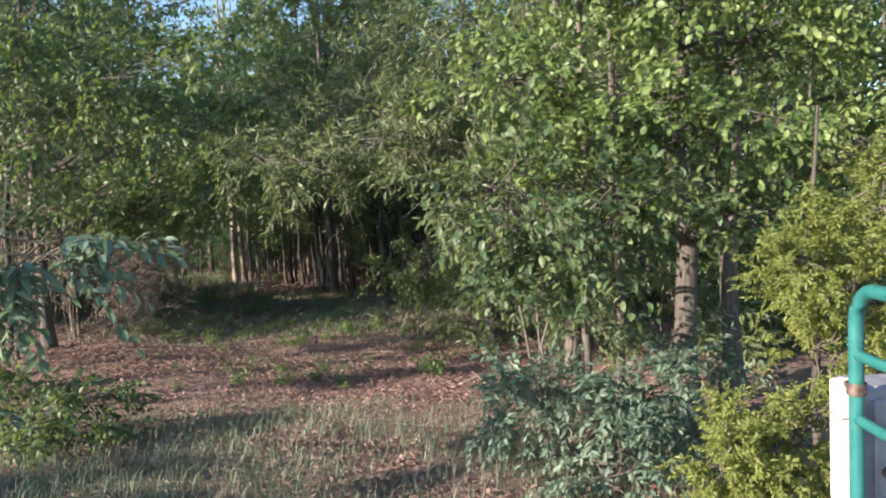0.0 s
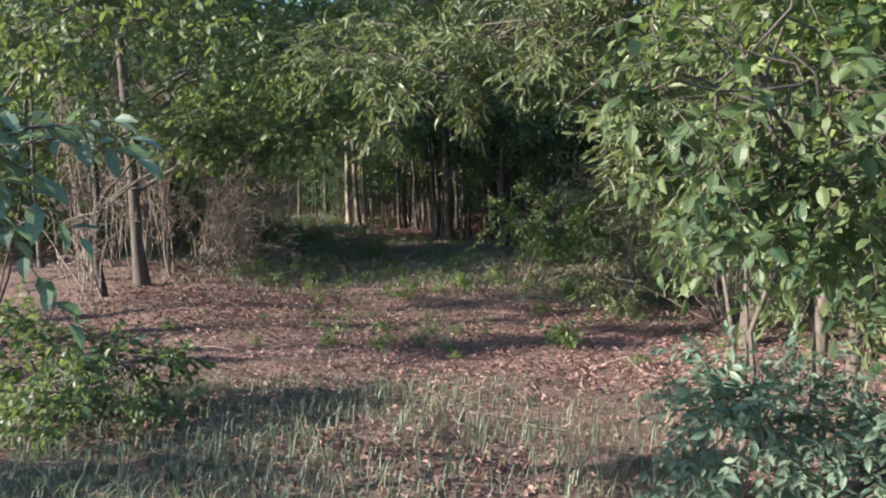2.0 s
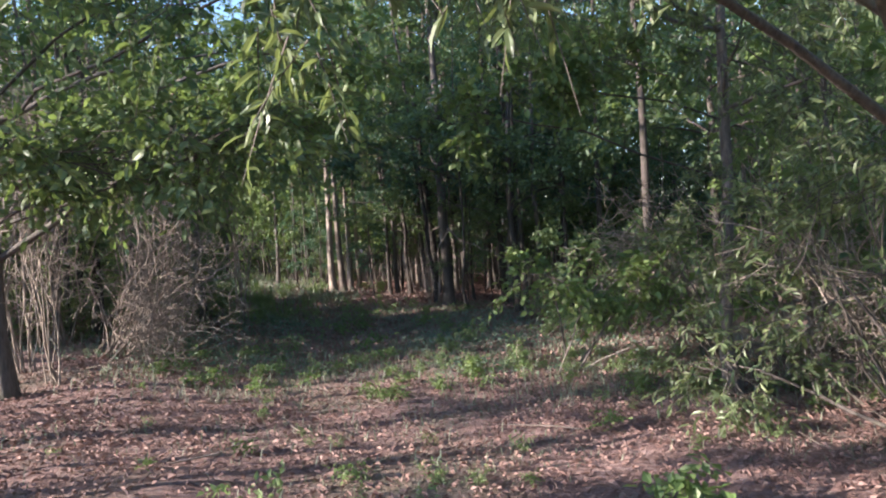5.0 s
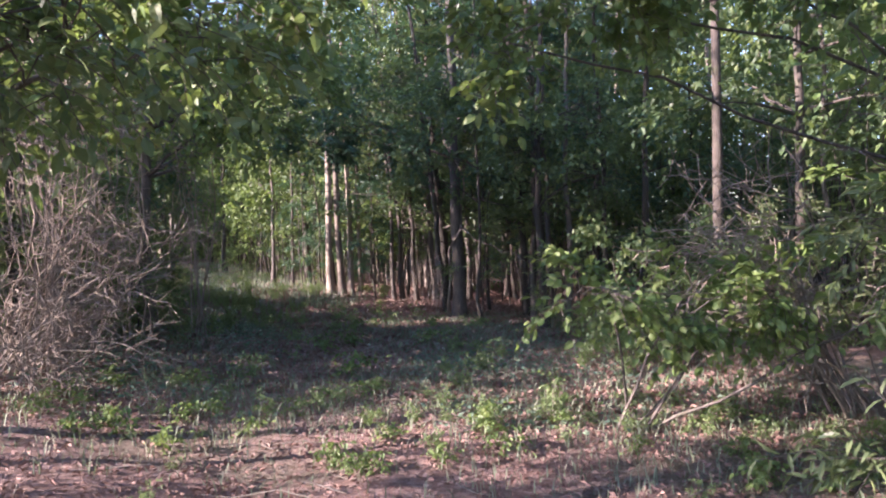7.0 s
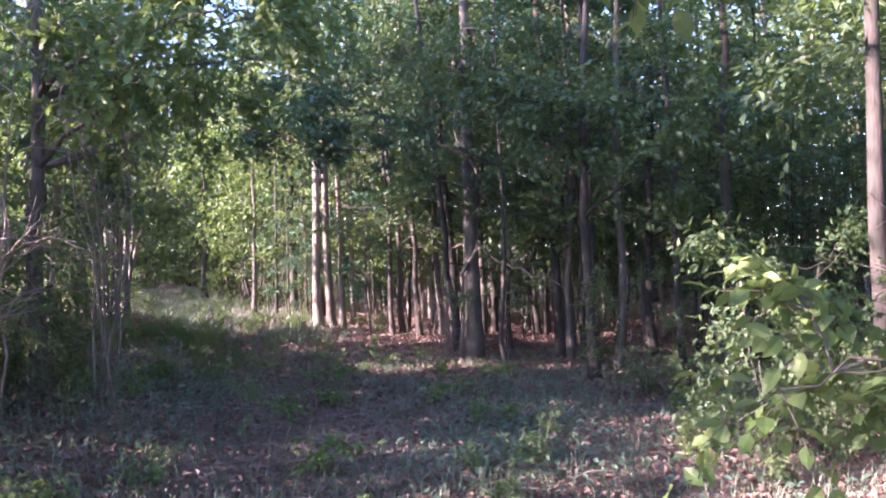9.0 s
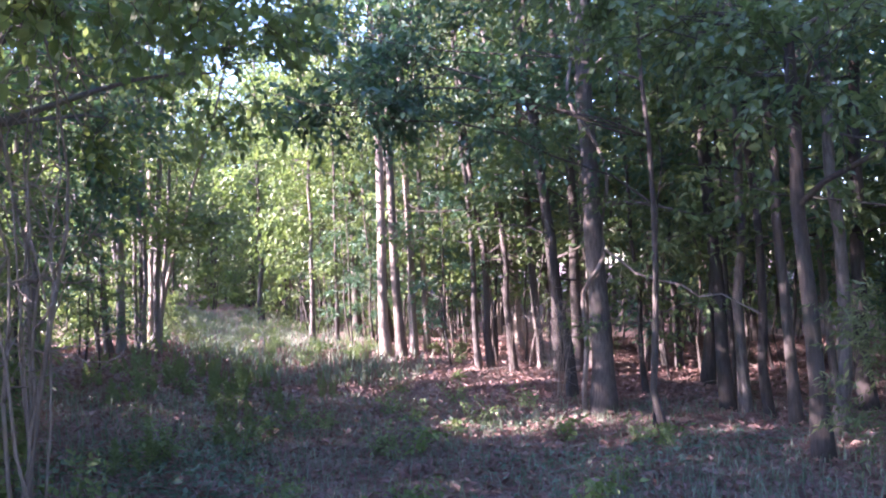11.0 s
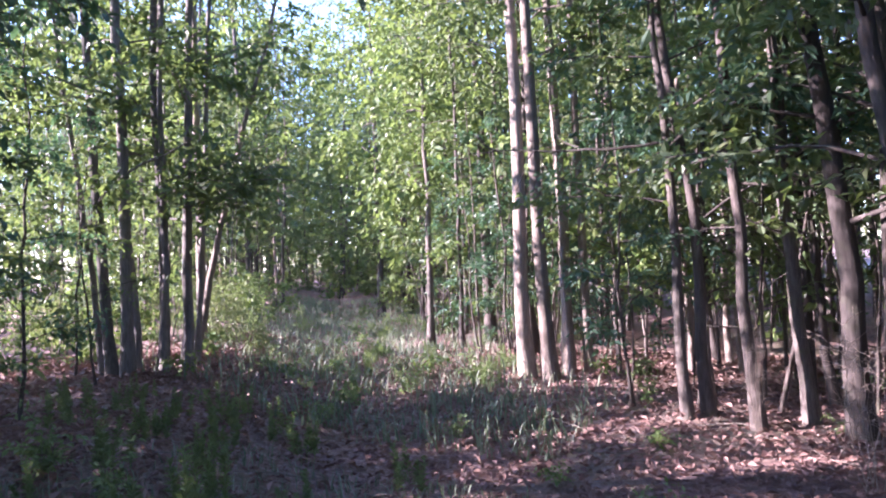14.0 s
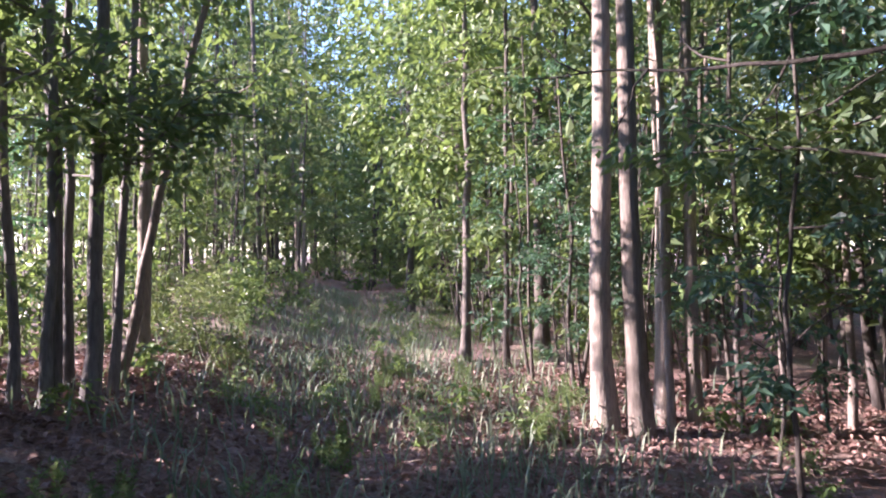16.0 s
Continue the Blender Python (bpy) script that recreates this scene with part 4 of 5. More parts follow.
def distant_wood():
    """The wood beyond, too far and too many to tell one from the next."""
    rng = np.random.default_rng(400)
    trunks, leaves, pale = Geo(), Geo(), Geo()
    spots = []
    for box_, n, test in (((-42, 26, 34, 66), 150, lambda x, y: off(x, y) < -3.5), ((-56, -16, 31, 68), 110, lambda x, y: off(x, y) > 2.6), ((-75, -24, 50, 88), 60, lambda x, y: abs(off(x, y)) < 6), ((3, 20, 8, 34), 50, lambda x, y: x > 7)):
        k = tries = 0
        while k < n and tries < n * 40:
            tries += 1
            x, y = rng.uniform(box_[0], box_[1]), rng.uniform(box_[2], box_[3])
            if not test(x, y) or any((x - a) ** 2 + (y - c) ** 2 < 1.6 for a, c in spots):
                continue
            spots.append((x, y))
            k += 1
    for x, y in spots:
        z, r = gz(x, y), rng.uniform(0.045, 0.1)
        h = rng.uniform(5.0, 8.5) if off(x, y) > 2.6 and y - 0.54 * (x + 14) < 38 else rng.uniform(11, 19)
        lx, ly = rng.normal() * 0.3, rng.normal() * 0.3
        trunks.tube([(x, y, z - 0.1), (x + lx * 0.3, y + ly * 0.3, z + h * 0.4), (x + lx, y + ly, z + h)], [r, r * 0.75, r * 0.2], 6)
        n = 500
        t = rng.uniform(0.12, 1, n) ** 0.85
        reach = rng.uniform(1.4, 2.3) * (1.15 - 0.75 * t) * np.sqrt(rng.uniform(0.05, 1, n))
        az = rng.integers(0, 9, n) * 0.7 + np.floor(t * 9) * 1.3 + rng.normal(size=n) * 0.22
        p = np.stack([x + lx * t + np.cos(az) * reach, y + ly * t + np.sin(az) * reach, z + h * t - 0.12 * reach + rng.normal(size=n) * 0.15], -1)
        d = np.stack([np.cos(az), np.sin(az), rng.normal(size=n) * 0.5 - 0.2], -1) + rng.normal(size=(n, 3)) * 0.7
        L = rng.uniform(0.24, 0.5, n)
        (pale if rng.uniform() < 0.4 else leaves).leaves(p, d, L, L * 0.5, False, 0.3, rng)
    # thin poles and low leaves that fill the wood between the larger trees
    for box_, n, lo, hi, test in (((-30, -8.5, 28.5, 52), 330, 0.014, 0.035, lambda x, y: -8 < off(x, y) < -1.7), ((-8, 7, 24.5, 40), 330, 0.012, 0.035, lambda x, y: off(x, y) < -3), ((-34, -14, 27, 50), 80, 0.014, 0.04, lambda x, y: off(x, y) > 2.2), ((1.5, 9, 13, 26), 120, 0.014, 0.035, lambda x, y: x > 1.8 + 0.1 * (26 - y))):
        k = 0
        while k < n:
            x, y = rng.uniform(box_[0], box_[1]), rng.uniform(box_[2], box_[3])
            if not test(x, y):
                continue
            k += 1
            z, h, r = gz(x, y), rng.uniform(2.2, 5.5), rng.uniform(lo, hi)
            lx, ly = rng.normal() * 0.1 * h, rng.normal() * 0.1 * h
            trunks.tube(bent((x, y, z - 0.05), (x + lx, y + ly, z + h), rng, 5, 0.1), np.linspace(r, r * 0.35, 5), 5)
            for q in range(3):
                s, az = rng.uniform(0.25, 0.9), rng.uniform(0, 6.28)
                p = np.array([x + lx * s, y + ly * s, z + h * s])
                e = p + np.array([math.cos(az), math.sin(az), rng.normal() * 0.5]) * rng.uniform(0.25, 0.8)
                trunks.tube([p, (p + e) / 2 + rng.normal(size=3) * 0.05, e], [r * 0.4, r * 0.3, 0.003], 3)
            m = 26
            p = np.array([x + lx, y + ly, z + h]) * 1.0 + rng.normal(size=(m, 3)) * [0.45, 0.45, 0.6] - [0, 0, 0.5]
            L = rng.uniform(0.12, 0.24, m)
            leaves.leaves(p, rng.normal(size=(m, 3)) * [1, 1, 0.4] - [0, 0, 0.3], L, L * 0.5, False, 0.3, rng)
    for box_, n, test in (((-34, 22, 34, 58), 9000, lambda x, y: trail_offset(x, y) < -3.5), ((-48, -17, 31, 60), 3500, lambda x, y: trail_offset(x, y) > 2.6), ((4, 18, 8, 34), 3500, lambda x, y: x > 5)):
        x, y = rng.uniform(box_[0], box_[1], n), rng.uniform(box_[2], box_[3], n)
        ok = test(x, y) & (patchy(x, y, 0.9) > 0.45)
        x, y = x[ok], y[ok]
        p = np.stack([x, y, ground_z(x, y) + rng.uniform(0.15, 2.6, len(x)) ** 1.1], -1)
        L = rng.uniform(0.2, 0.42, len(x))
        leaves.leaves(p, rng.normal(size=(len(x), 3)) * [1, 1, 0.4] - [0, 0, 0.2], L, L * 0.5, False, 0.3, rng)
    tagged(new("distant_trunks", trunks.mesh("distant_trunks", M_DARKBARK)), "dark thin trunks of the distant wood", "trees", kind="stuff")
    tagged(new("distant_foliage", leaves.mesh("distant_foliage", M_BROAD, False)), "dense green foliage of the distant wood", "trees", kind="stuff")
    tagged(new("distant_foliage", pale.mesh("distant_foliage", M_FRESH_SUNLIT, False)), "yellow-green foliage of the distant wood", "trees", kind="stuff")


distant_wood()

# boughs that close over the far trail, low bushes along its side
scatter(26, lambda x, y: 2.0 < off(x, y) < 6, 0.7, SHRUBS[:1] + SHRUBS[2:], 0.28, 0.55, (-24, -12.5, 26, 38))
grown("tree", "yellow-green tree leaning over the far trail, sunlit", -11.9, 30.3, 361, [
    ((-12.6, 30.6, 2.6), (1.1, 1.0, 0.8), 60), ((-13.0, 31.6, 4.0), (1.4, 1.2, 0.9), 75), ((-12.4, 30.0, 5.2), (1.5, 1.2, 0.9), 75), ((-13.6, 32.4, 5.8), (1.5, 1.3, 1.0), 70), ((-11.6, 29.6, 3.6), (1.0, 0.9, 0.7), 50)],
    "fresh", 8.5, 0.07, M_BARK, fine=False, size=1.5)
grown("tree", "broad-crowned tree closing the far end of the trail", -17.0, 36.4, 362, [
    ((-17.4, 35.8, 2.8), (1.5, 1.3, 1.0), 70), ((-17.6, 36.6, 5.0), (1.8, 1.5, 1.2), 85), ((-16.4, 34.8, 6.6), (1.8, 1.5, 1.2), 80), ((-18.8, 37.4, 7.6), (2.0, 1.7, 1.3), 85), ((-15.6, 34.0, 4.4), (1.2, 1.1, 0.9), 50), ((-19.6, 37.0, 5.2), (1.6, 1.4, 1.1), 60)],
    "fresh", 11, 0.1, M_BARK, fine=False, size=1.9)
grown("tree", "dark-leaved tree with boughs above the pines and trail", -9.3, 29.2, 363, [
    ((-9.5, 27.6, 3.9), (1.2, 0.9, 0.5), 70), ((-10.4, 28.3, 4.5), (1.3, 1.0, 0.55), 75), ((-11.2, 29.0, 5.2), (1.4, 1.1, 0.6), 70), ((-8.4, 27.0, 4.4), (1.1, 0.9, 0.5), 55), ((-10.0, 27.4, 5.6), (1.6, 1.3, 0.7), 75), ((-9.0, 25.8, 5.7), (1.5, 1.1, 0.6), 70), ((-10.9, 28.0, 7.0), (1.7, 1.4, 0.8), 75), ((-7.8, 25.0, 5.9), (1.4, 1.1, 0.6), 60), ((-11.6, 29.0, 8.2), (1.8, 1.5, 0.9), 75), ((-9.3, 27.0, 7.8), (1.7, 1.4, 0.8), 70)],
    "broad", 9.5, 0.08, M_DARKBARK, fine=False, size=1.3)
scatter(16, lambda x, y: y > 21.5 + 0.716 * (x + 16.7) and off(x, y) > 2.6, 0.8, SHRUBS[:1], 0.3, 0.55, (-23, -13.4, 20, 27))
scatter(12, lambda x, y: off(x, y) < -2.6, 0.8, [BARE], 0.22, 0.42, (-7, 1, 22.5, 30))
grown("tree", "dense leafy tree beyond the dead saplings", 1.7, 18.6, 364, [
    ((0.5, 17.6, 2.4), (0.8, 0.8, 0.6), 60), ((1.6, 18.4, 3.6), (1.1, 1.0, 0.8), 75), ((0.2, 19.0, 4.4), (1.1, 1.0, 0.7), 70), ((2.5, 17.4, 2.4), (1.0, 0.9, 0.7), 65), ((1.0, 20.0, 3.2), (1.0, 0.9, 0.7), 60), ((2.7, 19.0, 4.8), (1.3, 1.1, 0.8), 75), ((-0.5, 20.2, 5.4), (1.3, 1.0, 0.7), 70), ((3.4, 18.0, 3.4), (1.1, 1.0, 0.8), 65)],
    "broad", 9.0, 0.08, M_DARKBARK, fine=False, size=1.3)
grown("tree", "leafy shaded tree standing before the clump", -9.9, 19.7, 365, [
    ((-9.2, 19.5, 2.0), (0.8, 0.7, 0.4), 75), ((-9.7, 20.5, 2.9), (0.9, 0.8, 0.5), 90), ((-8.8, 20.0, 3.5), (0.9, 0.8, 0.5), 90), ((-10.4, 20.2, 1.6), (0.8, 0.7, 0.6), 70), ((-10.3, 21.0, 3.6), (1.0, 0.9, 0.6), 90), ((-9.0, 18.8, 2.8), (0.8, 0.7, 0.5), 80), ((-9.6, 20.6, 4.6), (1.1, 0.9, 0.6), 90), ((-8.6, 20.9, 5.0), (1.0, 0.9, 0.5), 80), ((-11.0, 21.2, 4.6), (1.0, 0.9, 0.6), 80)],
    "dark", 7.0, 0.05, M_BARK)
scatter(14, lambda x, y: off(x, y) > 3 and y > 22.5 + 0.716 * (x + 16.7), 0.9, SHRUBS, 0.5, 0.9, (-27, -15, 22, 31))
# leaves hanging in front of the thicket
grown("tree", "leafy tree at the thicket's edge, boughs over the clearing", -7.4, 16.6, 351, [
    ((-6.1, 16.4, 2.4), (0.7, 0.6, 0.35), 55), ((-5.8, 17.4, 2.8), (0.9, 0.8, 0.45), 70), ((-6.9, 16.2, 2.6), (0.7, 0.6, 0.5), 50), ((-5.3, 17.8, 3.4), (1.0, 0.8, 0.5), 70), ((-7.3, 17.9, 3.2), (1.0, 0.9, 0.6), 60), ((-5.2, 16.2, 2.9), (0.7, 0.6, 0.35), 70), ((-6.6, 18.4, 2.4), (0.8, 0.7, 0.4), 60), ((-7.9, 18.6, 2.2), (0.8, 0.7, 0.5), 60), ((-6.4, 17.2, 4.2), (1.1, 0.9, 0.6), 80)],
    "fresh", 8.0, 0.08, M_BARK)
grown("tree", "leafy tree with boughs crossing above the trail", -2.0, 19.8, 352, [
    ((-2.8, 19.3, 2.6), (0.8, 0.7, 0.4), 80), ((-3.4, 19.8, 3.2), (0.9, 0.8, 0.4), 85), ((-2.1, 19.0, 2.1), (0.7, 0.6, 0.4), 60), ((-1.4, 19.2, 2.7), (0.8, 0.7, 0.5), 70), ((-4.6, 20.6, 3.6), (1.0, 0.8, 0.4), 85), ((-1.0, 18.6, 1.6), (0.6, 0.6, 0.4), 50)],
    "broad", 8.0, 0.07, M_DARKBARK)


# dense crowns that roof the clearing and the trail
for label, x, y, seed, h, habit, blobs in (
        ("dark-crowned tree shading the clearing, dense leaves", -8.6, 15.4, 371, 9, "dark", [
            ((-7.4, 15.2, 4.4), (1.1, 1.0, 0.7)), ((-8.2, 14.6, 5.6), (1.3, 1.2, 0.8)), ((-6.6, 15.4, 6.4), (1.4, 1.2, 0.8)), ((-8.6, 16.0, 7.6), (1.6, 1.3, 0.9)), ((-6.2, 16.4, 8.0), (1.6, 1.3, 0.9))]),
        ("tall dark tree with boughs meeting over the trail", 0.4, 17.2, 372, 9.5, "dark", [
            ((0.9, 16.6, 4.6), (1.1, 1.0, 0.8)), ((-0.6, 17.2, 5.8), (1.3, 1.1, 0.8)), ((0.8, 17.6, 7.0), (1.5, 1.3, 1.0)), ((-1.6, 17.6, 7.6), (1.6, 1.3, 0.9)), ((2.6, 17.0, 5.8), (1.3, 1.1, 0.9))]),
        ("leafy shade tree standing in the thicket", -11.2, 18.6, 373, 9.5, "dark", [
            ((-9.9, 18.4, 4.0), (1.0, 0.9, 0.6)), ((-11.6, 19.0, 4.6), (1.2, 1.1, 0.8)), ((-10.2, 19.4, 5.6), (1.2, 1.1, 0.7)), ((-8.8, 19.2, 6.4), (1.2, 1.0, 0.7)), ((-11.8, 18.6, 6.6), (1.4, 1.2, 0.9)), ((-10.4, 19.6, 7.8), (1.6, 1.3, 0.9)), ((-12.6, 20.2, 5.6), (1.2, 1.0, 0.8))]),
        ("shaded green tree with layered boughs in the wood", -2.6, 24.0, 374, 10, "dark", [
            ((-3.4, 23.2, 3.2), (1.1, 0.9, 0.35)), ((-2.2, 23.0, 2.6), (0.9, 0.8, 0.3)), ((-4.6, 23.4, 4.0), (1.3, 1.0, 0.4)), ((-1.4, 23.4, 3.8), (1.1, 1.0, 0.5)), ((-3.2, 23.4, 5.0), (1.5, 1.2, 0.6)), ((-5.6, 23.8, 5.4), (1.3, 1.1, 0.5)), ((-1.8, 24.0, 6.2), (1.5, 1.3, 0.8)), ((-4.2, 24.0, 6.8), (1.6, 1.3, 0.8)), ((-6.4, 24.6, 6.6), (1.3, 1.1, 0.6))])):
    grown("tree", label, x, y, seed, [(c, radii, 75) for c, radii in blobs], habit, h, 0.08, M_DARKBARK, fine=False, size=1.25)
grown("tree", "slim dark tree with layered boughs held over the trail", -3.2, 20.6, 375, [
    ((-6.3, 20.4, 2.5), (0.8, 0.7, 0.26), 80), ((-5.4, 20.6, 2.9), (0.8, 0.7, 0.3), 80), ((-7.0, 21.0, 3.1), (0.8, 0.7, 0.35), 75), ((-6.0, 21.2, 3.7), (1.0, 0.8, 0.35), 85), ((-4.5, 20.6, 2.3), (0.7, 0.6, 0.25), 60), ((-7.4, 21.6, 4.0), (0.9, 0.8, 0.4), 75)],
    "dark", 6.5, 0.035, M_DARKBARK)
LEAFY = []
for i, (habit, x, y) in enumerate((("dark", -0.2, 23.4), ("broad", -5.6, 26.6), ("fresh", -13.6, 22.4))):
    LEAFY.append(wood_tree("sapling", "slender leafy sapling under the taller trees", x, y, 4.6, 0.025, 380 + i, habit, M_DARKBARK, (0.03, 0.02), 0.8, 12, 1.2, 13, 1.0, 0.08, "leafy saplings of the wood", sides=6)[0])
scatter(30, lambda x, y: off(x, y) < -2.6, 0.75, LEAFY[:2], 0.6, 1.1, (-7.5, 3, 21.2, 30))
scatter(16, lambda x, y: off(x, y) < -1.9, 0.7, LEAFY[:2], 0.5, 0.9, (-13, -8.5, 28.4, 33))
scatter(9, lambda x, y: off(x, y) > 2.6 and y > 19.5, 0.6, LEAFY, 0.5, 0.9, (-16, -9.5, 19.5, 27))
scatter(7, lambda x, y: off(x, y) > 2.8, 0.6, [BARE], 0.6, 0.95, (-7.4, -5.2, 14.0, 16.5))


# ---- low growth and litter ----
def on_ground(n, box_, rng, chance):
    x, y = rng.uniform(box_[0], box_[1], n), rng.uniform(box_[2], box_[3], n)
    ok = rng.uniform(0, 1, n) < chance(x, y)
    return x[ok], y[ok]


def grass(name, label, n, box_, chance, height, width, seed, material):
    rng = np.random.default_rng(seed)
    x, y = on_ground(n, box_, rng, chance)
    n = len(x)
    z = ground_z(x, y) - 0.015
    h = height * rng.uniform(0.35, 1.25, n)
    a = rng.uniform(0, 6.283, n)
    lean = rng.uniform(0.15, 1.1, n) * h
    base = np.stack([x, y, z], -1)
    out = np.stack([np.cos(a), np.sin(a), np.zeros(n)], -1)
    side = np.stack([-np.sin(a), np.cos(a), np.zeros(n)], -1) * (width * rng.uniform(0.6, 1.4, n))[:, None]
    mid = base + out * (lean * 0.3)[:, None] + np.stack([0 * h, 0 * h, h * 0.6], -1)
    tip = base + out * lean[:, None] + np.stack([0 * h, 0 * h, h * rng.uniform(0.75, 1.0, n)], -1)
    v = np.stack([base - side, base + side, mid + side * 0.7, mid - side * 0.7, tip], 1).reshape(-1, 3)
    f = np.array([(0, 1, 2, 3), (3, 2, 4, 4)])
    g = Geo()
    g.add(v, (f[None] + (np.arange(n) * 5)[:, None, None]).reshape(-1, 4))
    tagged(new(name, g.mesh(name, material, False)), label, "grass", kind="stuff")


grass("grass", "long pale-tipped grass at the trail's mouth", 40000, (-4.5, 2.2, 1.8, 7.6), lambda x, y: (0.25 + 0.75 * patchy(x, y, 1.6)) * (1 - smooth(5.6, 7.6, y)), 0.17, 0.003, 301, M_GRASS)
grass("grass", "weedy grass along the sunlit band", 14000, (-6.5, 3, 11, 16), lambda x, y: patchy(x, y, 1.3, 1) * smooth(11, 13, y), 0.16, 0.004, 302, M_GRASS)
grass("grass", "soft shaded grass in the clearing", 44000, (-9.5, 1, 13.5, 22.5), lambda x, y: (0.2 + 0.8 * patchy(x, y, 0.9, 2)) * (1 - 0.5 * np.exp(-trail_offset(x, y) ** 2)), 0.14, 0.0055, 303, M_GRASS)
grass("grass", "sunlit grass along the trail", 70000, (-26, -7, 23.5, 42), lambda x, y: np.exp(-(trail_offset(x, y) / 2.0) ** 2) * (0.25 + 0.75 * patchy(x, y, 1.1)) * (1 - 0.45 * np.exp(-(trail_offset(x, y) / 0.5) ** 2)), 0.28, 0.009, 304, M_GRASS)
grass("grass", "sparse grass in the litter", 5000, (-5.5, 2.5, 7, 12), lambda x, y: patchy(x, y, 1.7, 3) ** 2, 0.12, 0.0035, 305, M_GRASS)


def litter(name, label, n, box_, chance, length, seed):
    rng = np.random.default_rng(seed)
    x, y = on_ground(n, box_, rng, chance)
    n = len(x)
    p = np.stack([x, y, ground_z(x, y) + rng.uniform(0.004, 0.03, n)], -1)
    a = rng.uniform(0, 6.283, n)
    d = np.stack([np.cos(a), np.sin(a), rng.normal(size=n) * 0.45], -1)
    L = length * rng.uniform(0.5, 1.3, n)
    g = Geo()
    g.leaves(p, d, L, L * rng.uniform(0.25, 0.65, n), False, 0.6, rng)
    tagged(new(name, g.mesh(name, M_LITTER, False)), label, "leaf litter", kind="stuff")


litter("leaf_litter", "dry red-brown leaves on the trail", 60000, (-7.5, 3.5, 5.5, 15), lambda x, y: 0.35 + 0.65 * patchy(x, y, 1.2, 5), 0.05, 311)
litter("leaf_litter", "fallen leaves among the grass", 14000, (-4.5, 2.2, 2, 5.6), lambda x, y: 0.3 + 0.7 * patchy(x, y, 1.9, 2), 0.055, 313)
litter("leaf_litter", "brown fallen leaves on the shaded floor", 120000, (-15, 1, 14, 30), lambda x, y: 0.35 + 0.65 * patchy(x, y, 0.8, 4), 0.08, 312)


def groundcover():
    rng = np.random.default_rng(318)
    x, y = on_ground(26000, (-7.5, 0, 13, 21), rng, lambda x, y: patchy(x, y, 1.0, 2) ** 2 * smooth(0.5, 1.2, np.abs(trail_offset(x, y))))
    n = len(x)
    p = np.stack([x, y, ground_z(x, y) + rng.uniform(0.01, 0.07, n)], -1)
    a = rng.uniform(0, 6.283, n)
    d = np.stack([np.cos(a), np.sin(a), rng.uniform(-0.1, 0.6, n)], -1)
    L = rng.uniform(0.03, 0.08, n)
    g = Geo()
    g.leaves(p, d, L, L * 0.6, False, 0.3, rng)
    tagged(new("ground_cover", g.mesh("ground_cover", M_BLUE, False)), "low blue-green creeping ground cover", "ground cover", kind="stuff")


groundcover()


def sticks():
    rng = np.random.default_rng(320)
    g = Geo()
    for i in range(420):
        x, y = rng.uniform(-14, 3), rng.uniform(6, 29)
        a, L = rng.uniform(0, 6.28), rng.uniform(0.15, 0.9)
        z = gz(x, y)
        x2, y2 = x + math.cos(a) * L, y + math.sin(a) * L
        g.tube(bent((x, y, z + 0.015), (x2, y2, gz(x2, y2) + 0.02 + rng.uniform(0, 0.08)), rng, 4, 0.2), [0.006, 0.006, 0.005, 0.003], 4)
    tagged(new("fallen_twigs", g.mesh("fallen_twigs", M_DEAD)), "pale dry twigs lying in the litter", "twigs", kind="stuff")


sticks()


def weed_plant(label, seed, height, habit, count, x, y):
    rng = np.random.default_rng(seed)
    o = thing("weed", x, y, gz(x, y), label, "weed", "weeds on the trail")
    stem, leaves, twigs = Geo(), Geo(), Geo()
    for i in range(count):
        top = np.array([rng.normal() * 0.1, rng.normal() * 0.1, height * rng.uniform(0.5, 1.1)])
        q = bent((0, 0, -0.03), top, rng, 5, 0.1)
        stem.tube(q, np.linspace(0.004, 0.0015, 5), 4)
        anchors = q[[1, 2, 2, 3, 3, 4]]
        sprays(twigs, leaves, anchors, rng.normal(size=(6, 3)) + [0, 0, 0.5], habit, rng, 0.75, False, (0, 0, 0), False)
    tagged(part("stem", stem, M_DEAD, o), kind="stuff")
    part("foliage", leaves, HABIT[habit][0], o, shade=False)
    return o


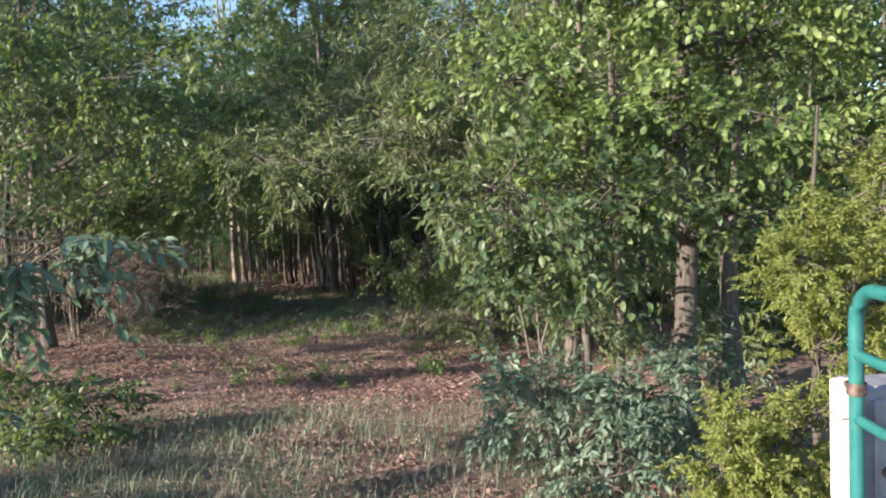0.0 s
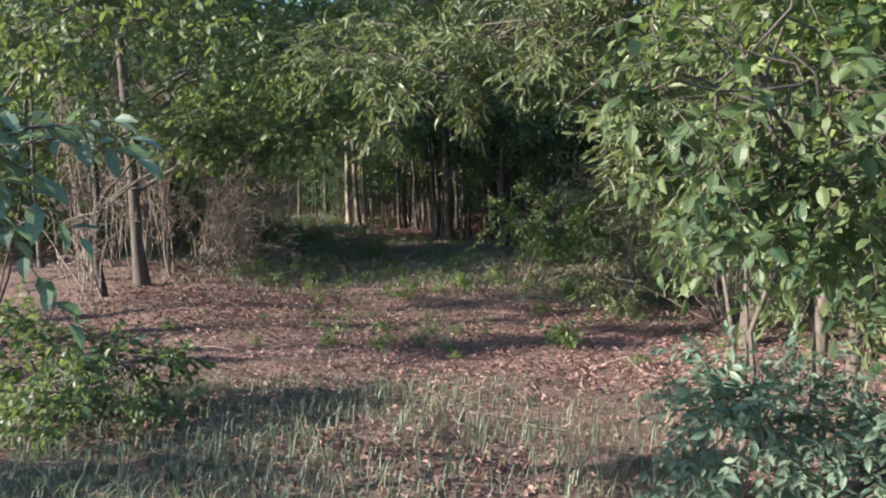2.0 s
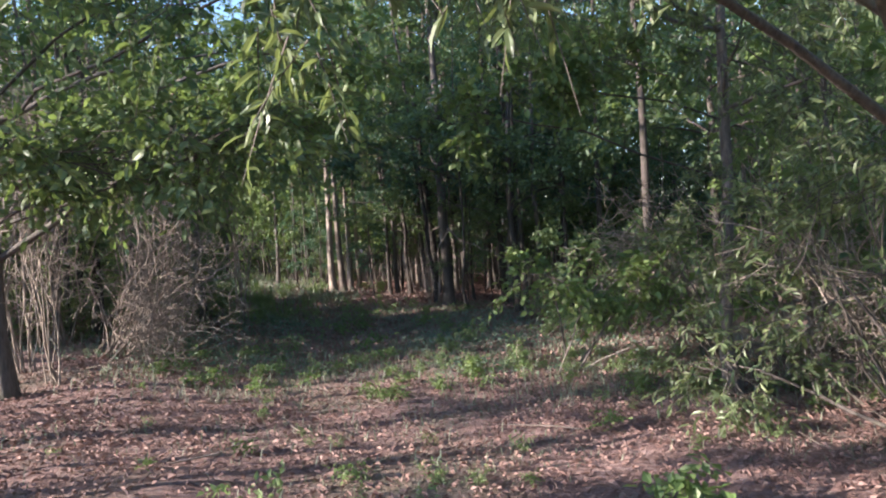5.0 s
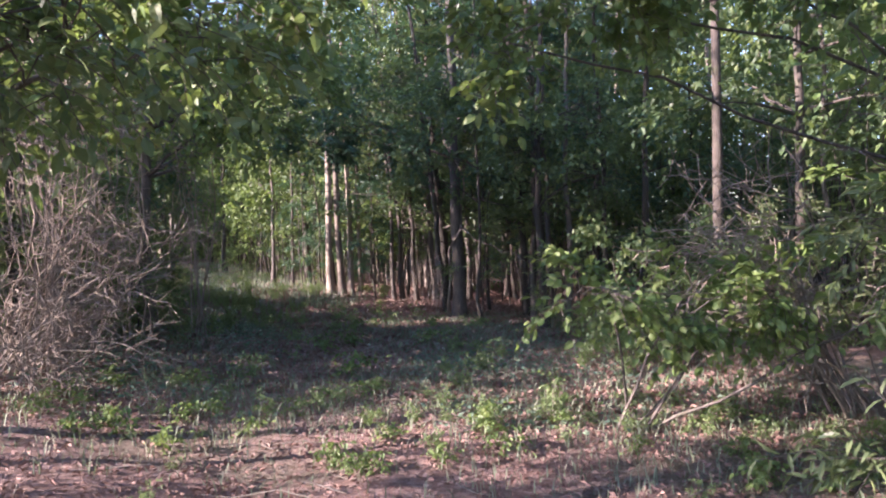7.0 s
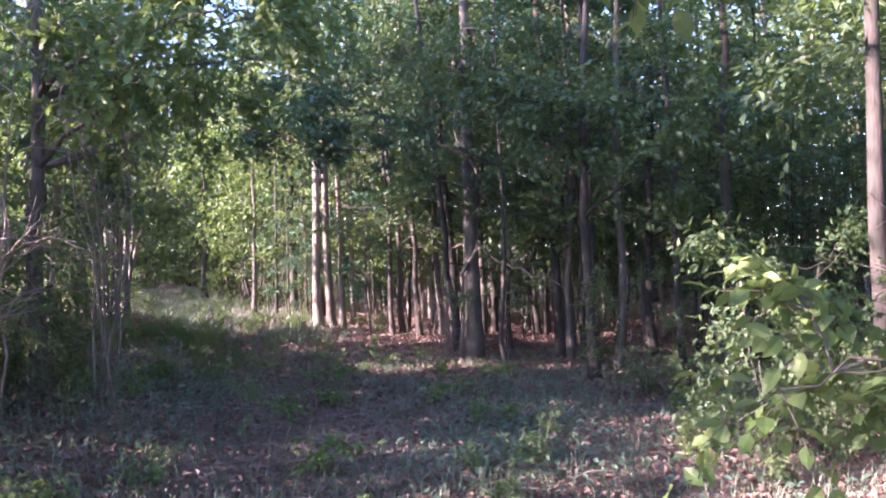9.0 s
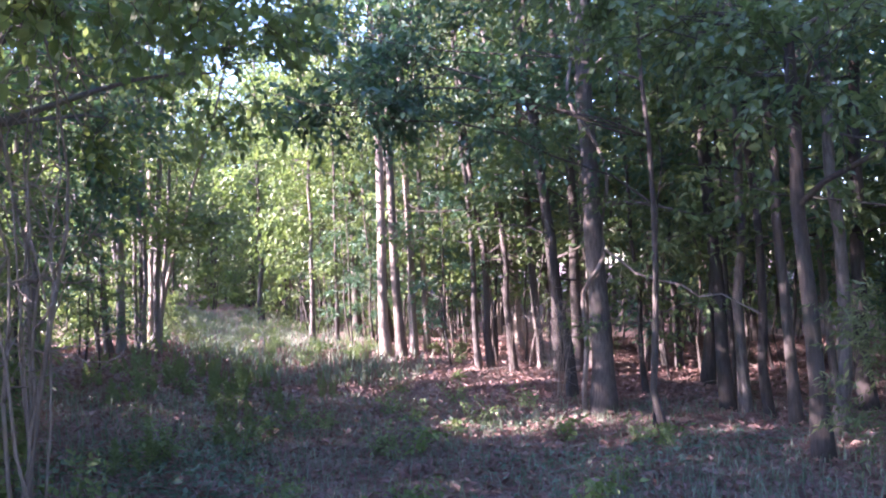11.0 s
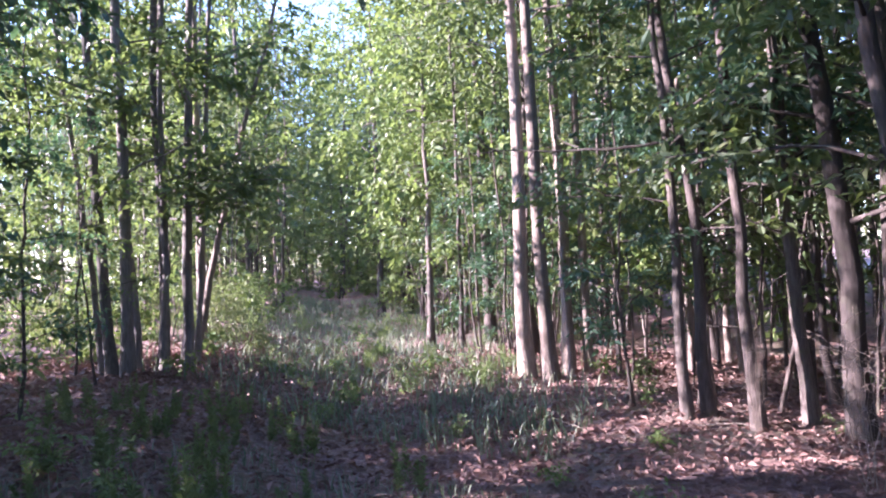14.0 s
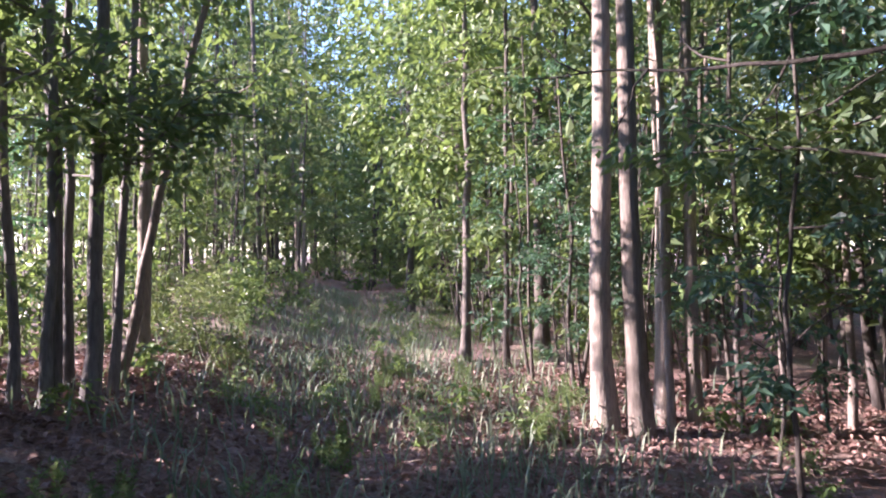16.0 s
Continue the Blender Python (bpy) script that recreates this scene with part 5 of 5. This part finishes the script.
def plume_weed(seed, height, count, x, y):
    """Feathery upright weeds: fine threads all round each stem."""
    rng = np.random.default_rng(seed)
    o = thing("plume_weed", x, y, gz(x, y), "feathery upright green weeds beside the trail", "weed", "feathery weeds")
    stem, leaves = Geo(), Geo()
    for i in range(count):
        foot = np.array([rng.normal() * 0.1, rng.normal() * 0.1, -0.02])
        q = bent(foot, foot + [rng.normal() * 0.05, rng.normal() * 0.05, height * rng.uniform(0.6, 1.1)], rng, 5, 0.04)
        stem.tube(q, np.linspace(0.004, 0.002, 5), 4)
        s = rng.uniform(0.15, 1, 150)
        p = q[0] + (q[-1] - q[0]) * s[:, None]
        d = rng.normal(size=(150, 3)) * [1, 1, 0.3] + [0, 0, 0.9]
        leaves.leaves(p, d, 0.09 * (1.15 - 0.6 * s), 0.006, False, 0.2, rng)
    tagged(part("stem", stem, M_WEED, o), kind="stuff")
    part("foliage", leaves, M_WEED, o, shade=False)
    return o


WEEDS = [weed_plant("small leafy green weed growing through the litter", 330, 0.22, "weed", 4, -2.67, 8.6),
         weed_plant("bushy sunlit weed at the clearing's rim", 331, 0.34, "weed", 6, -1.6, 13.6),
         weed_plant("broad-leaved seedling in the litter", 332, 0.28, "fresh", 3, -0.35, 8.95)]
for box_, n, f in (((-6, 2.5, 12.0, 14.4), 120, 0.48), ((-5.5, 2, 7.2, 12.2), 44, 0.4), ((-8, -0.5, 14.5, 21), 45, 0.8), ((-12, -3, 20, 28), 30, 0.8), ((-19, -9, 25, 37), 80, 0.9)):
    for i in range(n):
        x, y = rng.uniform(box_[0], box_[1]), rng.uniform(box_[2], box_[3])
        c = copy_thing(WEEDS[int(rng.integers(3))], pose(x, y, gz(x, y), 0, 0, rng.uniform(0, 360)))
        s = f * rng.uniform(0.6, 1.4)
        c.scale = (s, s, s)
PLUME = plume_weed(340, 0.5, 5, -7.9, 20.3)
for x, y in [(-8.3, 20.9), (-7.6, 19.8), (-8.8, 20.2), (-7.9, 21.4), (-9.2, 21.0), (-8.5, 19.4), (-7.2, 20.6), (-9.6, 20.3), (-7.0, 19.0), (-6.8, 17.5), (-7.3, 17.0), (-10.2, 25.2), (-11.0, 26.8), (-9.0, 26.6), (-9.2, 27.6), (-11.8, 27.9), (-10.9, 28.6), (-12.3, 28.8), (-7.6, 22.4), (-9.3, 23.0), (-10.1, 22.4), (-10.5, 22.1), (-9.7, 21.9), (-10.8, 22.7), (-9.4, 22.3), (-10.0, 23.0), (-9.0, 21.7), (-11.0, 22.0), (-9.7, 22.7), (-8.9, 22.6), (-10.3, 21.5), (-9.9, 22.05)]:
    c = copy_thing(PLUME, pose(x, y, gz(x, y), 0, 0, rng.uniform(0, 360)))
    s = rng.uniform(0.5, 0.85)
    c.scale = (s, s, s)
